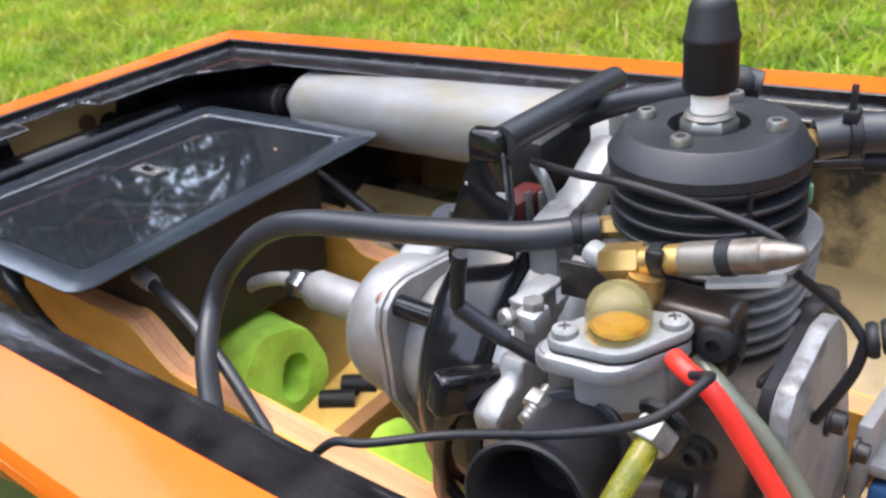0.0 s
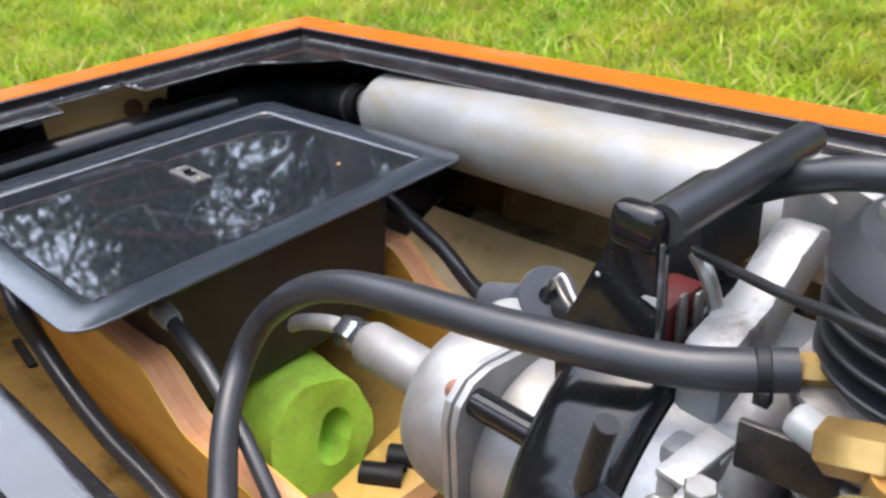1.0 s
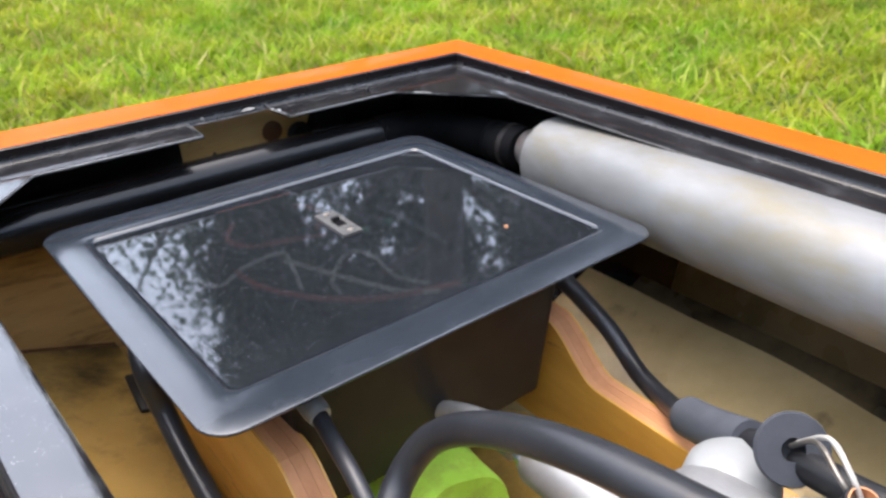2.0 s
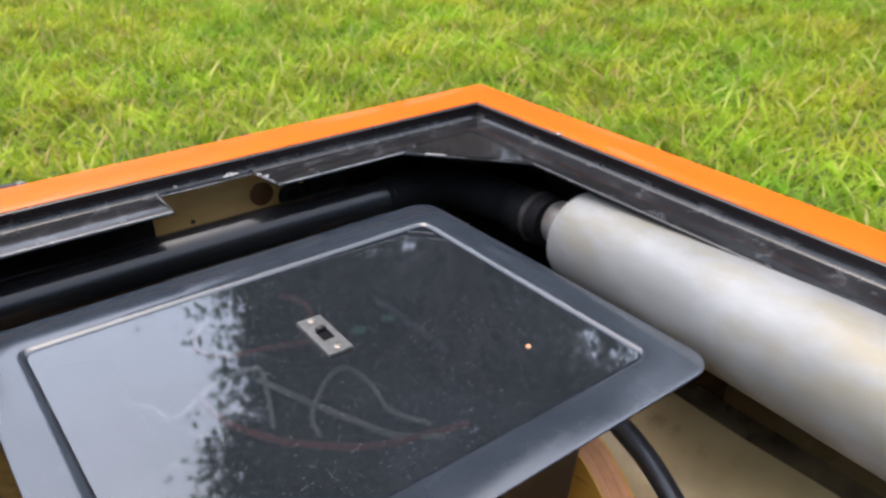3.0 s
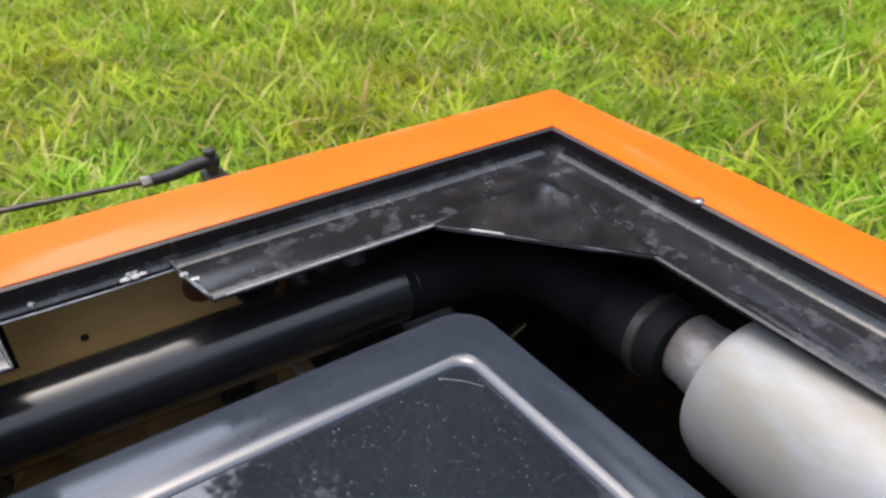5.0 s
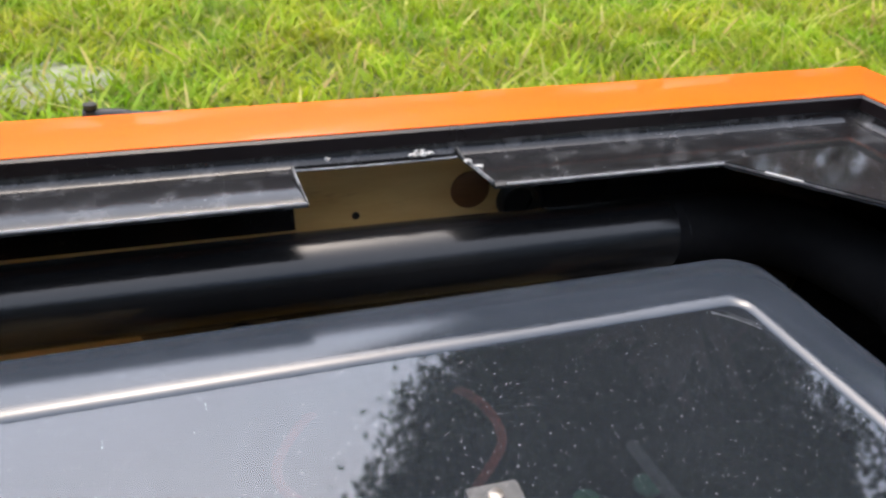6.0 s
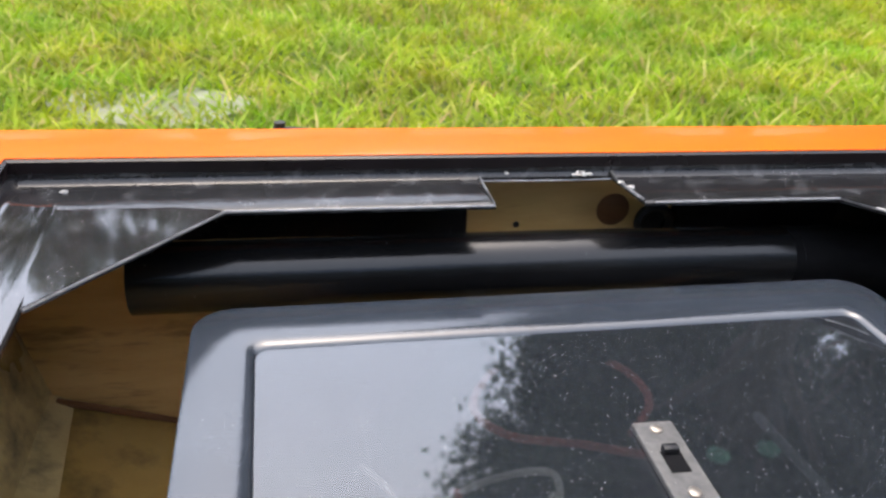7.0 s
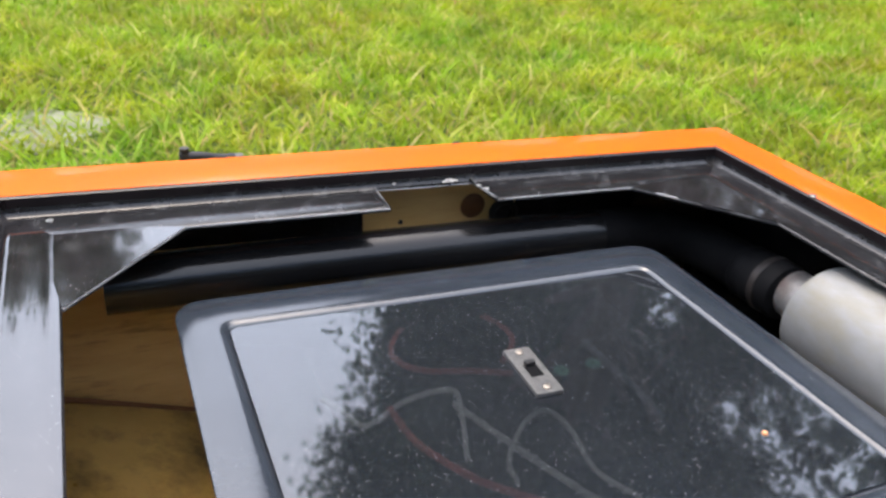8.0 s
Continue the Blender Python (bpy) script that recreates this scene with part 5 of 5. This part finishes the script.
# black lever and strap on the housing
part("choke_lever", tube([(-2.288, -4.095, 0.285), (-2.283, -4.07, 0.2), (-2.262, -4.035, 0.09)], 0.0215, 14), M_MATTRUBBER, eng, "black bent lever")
part("lever_sleeve", tube([(-2.262, -4.035, 0.088), (-2.235, -4.09, 0.035), (-2.205, -4.15, -0.02)], 0.027, 18), M_RUBBER, eng, "black rubber sleeve")
part("choke_wire", tube([(-2.21, -4.14, -0.015), (-2.17, -4.21, -0.075), (-2.14, -4.27, -0.12)], 0.021, 12), M_MATTRUBBER, eng)
part("strap", prism([(-4.046, -0.20), (-3.93, -0.30), (-3.88, -0.342), (-3.812, -0.376), (-3.745, -0.68), (-3.723, -0.832), (-3.74, -0.9), (-3.84, -0.95), (-3.85, -0.88), (-3.79, -0.80), (-3.80, -0.66), (-3.85, -0.50), (-3.922, -0.399), (-4.044, -0.25)], lambda a, b, h: Vector((-2.19 + h, a, b)), 0.06, 0.012), M_ENAMEL, eng, "black steel strap")
part("strap_arm", block((-2.21, -3.985, -0.262), (0.25, 0.09, 0.14), 0.025, (0, 18, -22), seg=3), M_ENAMEL, eng, "glossy black clamp on the housing")
ARM = [(-2.106, -0.173), (-1.974, -0.2), (-1.96, -0.40), (-2.045, -0.44), (-2.06, -0.51), (-2.16, -0.50), (-2.25, -0.40), (-2.27, -0.29), (-2.196, -0.25), (-2.125, -0.235)]
part("cast_arm_lower", prism(ARM, lambda a, b, h: Vector((a, -4.03 - h, b)), 0.1, 0.025), M_CAST, eng, "smooth cast aluminium arm")
# front mounting plate
part("drain_bolt", lathe((-2.0, -4.63, -0.37), (-1, 0.0, 0.2), [(0.05, -0.03), (0.05, 0.01), (0.036, 0.014), (0.036, 0.05), (0.02, 0.055), (0.016, 0.03)], 20), M_DARKSTEEL, eng, "oily black bolt")
part("link_shaft", tube([(-2.02, -4.34, -0.60), (-2.02, -4.5, -0.56), (-2.02, -4.66, -0.5)], 0.034, 14), M_BASE, eng, "grey link shaft")
part("shaft_knob", lathe((-2.03, -4.56, -0.53), (-0.3, -0.9, 0.25), [(0.03, 0), (0.05, 0.01), (0.052, 0.07), (0.035, 0.09), (0, 0.092)], 20), M_MATTRUBBER, eng, "black rubber knob")
part("wire_tag", block((-1.265, -4.64, 0.12), (0.03, 0.05, 0.07), 0.008), M_GREEN, eng, "small green wire tag")
mp_ = part("front_mount", prism([(-2.04, -0.7), (-2.04, -0.11), (-2.0, -0.06), (-1.76, -0.01), (-1.66, -0.03), (-1.56, -0.14), (-1.42, -0.47), (-1.24, -1.0), (-1.5, -1.1), (-2.04, -1.1)], lambda a, b, h: Vector((a, -4.88 + h, b)), 0.055, 0.014), M_CAST, eng, "thick aluminium front mounting plate")
part("front_gasket", prism([(-2.02, -0.7), (-2.02, -0.12), (-1.99, -0.08), (-1.76, -0.03), (-1.67, -0.05), (-1.57, -0.16), (-1.43, -0.48), (-1.26, -1.0), (-2.02, -1.08)], lambda a, b, h: Vector((a, -4.821 + h, b)), 0.03), M_MATTRUBBER, mp_)
for x, y, z in ((-1.668, -4.88, -0.385), (-1.356, -4.90, -0.74)):
    socket_screw(mp_, (x, y, z), (0, -1, 0), 0.036, 0.05, M_DARKSTEEL, "screw")
    part("washer", lathe((x, y - 0.002, z), (0, -1, 0), [(0.03, 0), (0.05, 0), (0.05, 0.012), (0.03, 0.012)], 24), M_DARKSTEEL, mp_)
angle = part("mount_angle", block((-1.02, -4.905, -0.93), (0.52, 0.05, 0.3), 0.012, (0, 14, 0)), M_TURNED, eng, "aluminium mounting angle on the rail")
part("foot_flange", block((-0.96, -5.06, -1.0), (0.5, 0.32, 0.045), 0.012, (0, 14, 0)), M_TURNED, angle)
part("damper", block((-1.16, -5.04, -1.06), (0.16, 0.2, 0.1), 0.02, (0, 14, 0)), M_BLUE, eng, "blue rubber damper under the angle")
part("engine_foot", block((-0.95, -4.3, -0.99), (0.5, 0.5, 0.12), 0.02), M_TURNED, eng, "aluminium engine foot on the rail")
part("engine_foot", block((-2.05, -4.4, -0.90), (0.5, 0.5, 0.1), 0.02), M_TURNED, eng, "aluminium engine foot on the rail")

# ---- ground, lawn and tree ----
GROUND = -1.93
bm = bmesh.new()
rad = [0, 3, 8, 20, 50, 150, 600, 3000]
rows = []
for r in rad:
    rows.append([bm.verts.new((math.cos(a) * r * 10 - 1.5, math.sin(a) * r * 10, GROUND)) for a in (2 * math.pi * k / 48 for k in range(48))] if r else [bm.verts.new((-1.5, 0, GROUND))])
for a, b in zip(rows[:-1], rows[1:]):
    for k in range(48):
        j = (k + 1) % 48
        bm.faces.new((a[0], b[k], b[j]) if len(a) == 1 else (a[k], b[k], b[j], a[j]))
ground = thing("ground", (0, 0, GROUND), "short lawn ground reaching the horizon", "ground", kind="structure")
part("lawn", bm, M_SOIL, ground, "damp green and brown soil")


part("bare_patch", prism([(-3.9 + 1.1 * math.cos(a) * (1 + 0.18 * math.sin(3 * a)), 6.6 + 0.7 * math.sin(a) * (1 + 0.2 * math.cos(5 * a))) for a in (math.pi * k / 16 for k in range(32))], lambda a, b, h: Vector((a, b, GROUND + h)), 0.02), M_BARE, ground, "bare pale earth patch")


FIELD = (-12, 23, -9, 27)


def blade_layer(g, count, region, h_range, lean_range, w):
    """Corners and faces of grass blades as bent, tapered strips, in plan units."""
    x = g.uniform(region[0], region[1], count)
    y = g.uniform(region[2], region[3], count)
    keep = ~((x > -3.45) & (x < 0.32) & (y < 0.38) & (y > -10.5))
    inset = np.minimum(np.minimum(x - FIELD[0], FIELD[1] - x), np.minimum(y - FIELD[2], FIELD[3] - y))
    wave = 0.9 * np.sin(x * 0.9 + y * 0.35) + 0.7 * np.sin(y * 1.3 - x * 0.6)
    keep &= (inset + wave + g.uniform(-3, 0, count) > 0) if region == FIELD else (inset + wave + g.uniform(-3, 0, count) < 0)
    patch = ((x + 3.9) / 1.1) ** 2 + ((y - 6.6) / 0.7) ** 2 < 1
    keep &= ~(patch & (g.random(count) < 0.5))
    x, y = x[keep], y[keep]
    n = len(x)
    clump = np.sin(x * 1.7 + 0.6 * np.sin(y * 2.1)) * np.sin(y * 1.5 + 0.9 * np.sin(x * 1.1))
    h = g.uniform(*h_range, n) * (1 + 0.22 * clump)
    az = g.uniform(0, 2 * np.pi, n) + 0.3 * clump
    lean = g.uniform(*lean_range, n) * h
    ww = w * g.uniform(0.6, 1.3, n)
    side = az + np.pi / 2 + g.uniform(-0.6, 0.6, n)
    dx, dy, sx, sy = np.cos(az), np.sin(az), np.cos(side), np.sin(side)
    verts = np.zeros((n, 7, 3))
    drop = np.minimum(0.22 * lean / h, 0.55)
    for k, (s, wf) in enumerate(((0.0, 0.8), (0.4, 1.0), (0.75, 0.75))):
        px, py, pz = x + dx * lean * s ** 1.5, y + dy * lean * s ** 1.5, GROUND - 0.02 + h * (s - drop * s * s)
        for e, q in ((0, -0.5), (1, 0.5)):
            verts[:, 2 * k + e] = np.stack([px + sx * ww * wf * q, py + sy * ww * wf * q, pz], 1)
    verts[:, 6] = np.stack([x + dx * lean, y + dy * lean, GROUND - 0.02 + h * (1 - drop)], 1)
    base = np.arange(n)[:, None] * 7
    return verts.reshape(-1, 3), np.concatenate([base + [0, 1, 3, 2], base + [2, 3, 5, 4]]), base + [4, 5, 6]


def lawn_grass(layers, seed):
    g = np.random.default_rng(seed)
    allv, allf, start = [], [], 0
    for layer in layers:
        v, q, t = blade_layer(g, *layer)
        allv.append(v)
        allf += (q + start).tolist() + (t + start).tolist()
        start += len(v)
    me = bpy.data.meshes.new("grass")
    me.from_pydata((np.concatenate(allv) * U).tolist(), [], allf)
    me.polygons.foreach_set("use_smooth", [True] * len(me.polygons))
    me.materials.append(M_GRASS)
    return new("grass", me)


lawn = lawn_grass([(290000, FIELD, (0.12, 0.30), (0.4, 1.7), 0.026), (46000, FIELD, (0.24, 0.46), (0.5, 1.7), 0.034), (18000, FIELD, (0.10, 0.2), (0.6, 1.6), 0.085), (115000, (-45, 55, -45, 60), (0.18, 0.42), (0.4, 1.7), 0.12)], 5)
tagged(lawn, "short green lawn grass with dry straw blades", "grass", kind="stuff")


def leaf_tree(x, y, radius, crown_z, seed, leaves, low=-0.45, leaf=1.3):
    """A broad tree in metres: trunk, limbs and a crown of separate leaves in clumps."""
    rr = random.Random(seed)
    t = new("tree")
    t.location = (x, y, GROUND * U)
    tagged(t, "leafy tree with a broad dark green crown and sky gaps", "tree")
    bm = bmesh.new()
    base = Vector((0, 0, 0))
    top = Vector((0.2, 0.1, crown_z))
    tube([base, Vector((0.1, 0.0, crown_z * 0.5)), top], (0.28, 0.16), 14, 8, bm=bm)
    tips = []
    for k in range(44):
        a, e = rr.uniform(0, 6.283), math.asin(rr.uniform(low, 1.0))
        rad_k = radius * rr.uniform(0.55, 1.0)
        tip = Vector((math.cos(a) * math.cos(e) * rad_k, math.sin(a) * math.cos(e) * rad_k, crown_z + 0.4 + math.sin(e) * rad_k * 1.05))
        start = Vector((0.1, 0.05, crown_z * rr.uniform(0.6, 1.0)))
        mid = start.lerp(tip, 0.5) + Vector((rr.uniform(-0.3, 0.3), rr.uniform(-0.3, 0.3), rr.uniform(0.0, 0.4)))
        tube([start, mid, tip], (0.075, 0.015), 6, 5, bm=bm)
        tips += [(start.lerp(mid, 0.7), 0.5), (mid, 0.7), (mid.lerp(tip, 0.5), 0.8), (tip, 0.9)]
    me = bpy.data.meshes.new("trunk")
    bm.to_mesh(me)
    bm.free()
    me.materials.append(M_BARK)
    trunk = new("trunk", me)
    trunk.parent = t
    g = np.random.default_rng(seed)
    cen = np.array([p[:] for p, _ in tips])
    spread = np.array([s for _, s in tips])
    pick = g.integers(0, len(cen), leaves)
    pos = cen[pick] + g.normal(0, 0.33, (leaves, 3)) * spread[pick][:, None] * np.array([1, 1, 0.6])
    d = g.normal(0, 1, (leaves, 3)) * np.array([1, 1, 0.5])
    d /= np.linalg.norm(d, axis=1)[:, None]
    s = np.cross(d, g.normal(0, 1, (leaves, 3)))
    s /= np.linalg.norm(s, axis=1)[:, None]
    ln = g.uniform(0.06, 0.13, leaves)[:, None] * leaf
    v = np.stack([pos, pos + d * ln * 0.45 + s * ln * 0.28, pos + d * ln, pos + d * ln * 0.45 - s * ln * 0.28], 1)
    me = bpy.data.meshes.new("crown")
    b4 = np.arange(leaves)[:, None] * 4
    me.from_pydata(v.reshape(-1, 3).tolist(), [], np.concatenate([b4 + [0, 1, 2], b4 + [0, 2, 3]]).tolist())
    me.materials.append(M_LEAF)
    crown = new("crown", me)
    crown.parent = t
    return t


leaf_tree(4.4, 6.0, 3.35, 6.4, 3, 120000, -0.62, 1.35)
leaf_tree(3.2, 8.4, 0.8, 4.7, 51, 7500, -0.6, 1.2)
leaf_tree(6.2, 8.6, 3.6, 4.2, 11, 10000, -0.6, 1.25)
leaf_tree(6.9, 6.5, 1.6, 5.2, 16, 9000, -0.9, 1.25)
leaf_tree(3.5, 9.4, 2.3, 3.5, 15, 11500, -0.8, 1.2)
# lower trees and the tree line beyond the lawn, plus an added ring behind the camera
for k, (az, dist, crown_r, crown_z, leaves) in enumerate(((16, 14, 2.0, 1.9, 9000), (29, 14, 2.6, 2.6, 12000), (42, 14, 2.3, 2.0, 9000), (54, 13, 2.4, 2.0, 9000), (-52, 13, 3.6, 3.0, 26000), (-36, 12, 3.4, 3.0, 26000), (-22, 12.5, 3.3, 2.9, 26000),
                                                          (-8, 11, 2.8, 2.9, 30000), (64, 9, 3.4, 3.0, 12000), (80, 9, 4.6, 3.0, 26000), (100, 9.5, 4.4, 3.0, 26000),
                                                          # 124 to 234 degrees: invented, never in view, added to darken
                                                          #                     reflections
                                                          (124, 10.5, 3.8, 3.2, 9000), (146, 10.5, 3.8, 3.2, 9000), (168, 11, 3.9, 3.3, 9000), (190, 10.5, 3.7, 3.1, 9000), (212, 11, 3.9, 3.3, 9000), (234, 10.5, 3.8, 3.2, 9000), (5, 13, 2.1, 2.2, 11000))):
    leaf_tree(dist * math.sin(radians(az)), dist * math.cos(radians(az)), crown_r, crown_z, 20 + k, leaves, -0.8, 2.2)
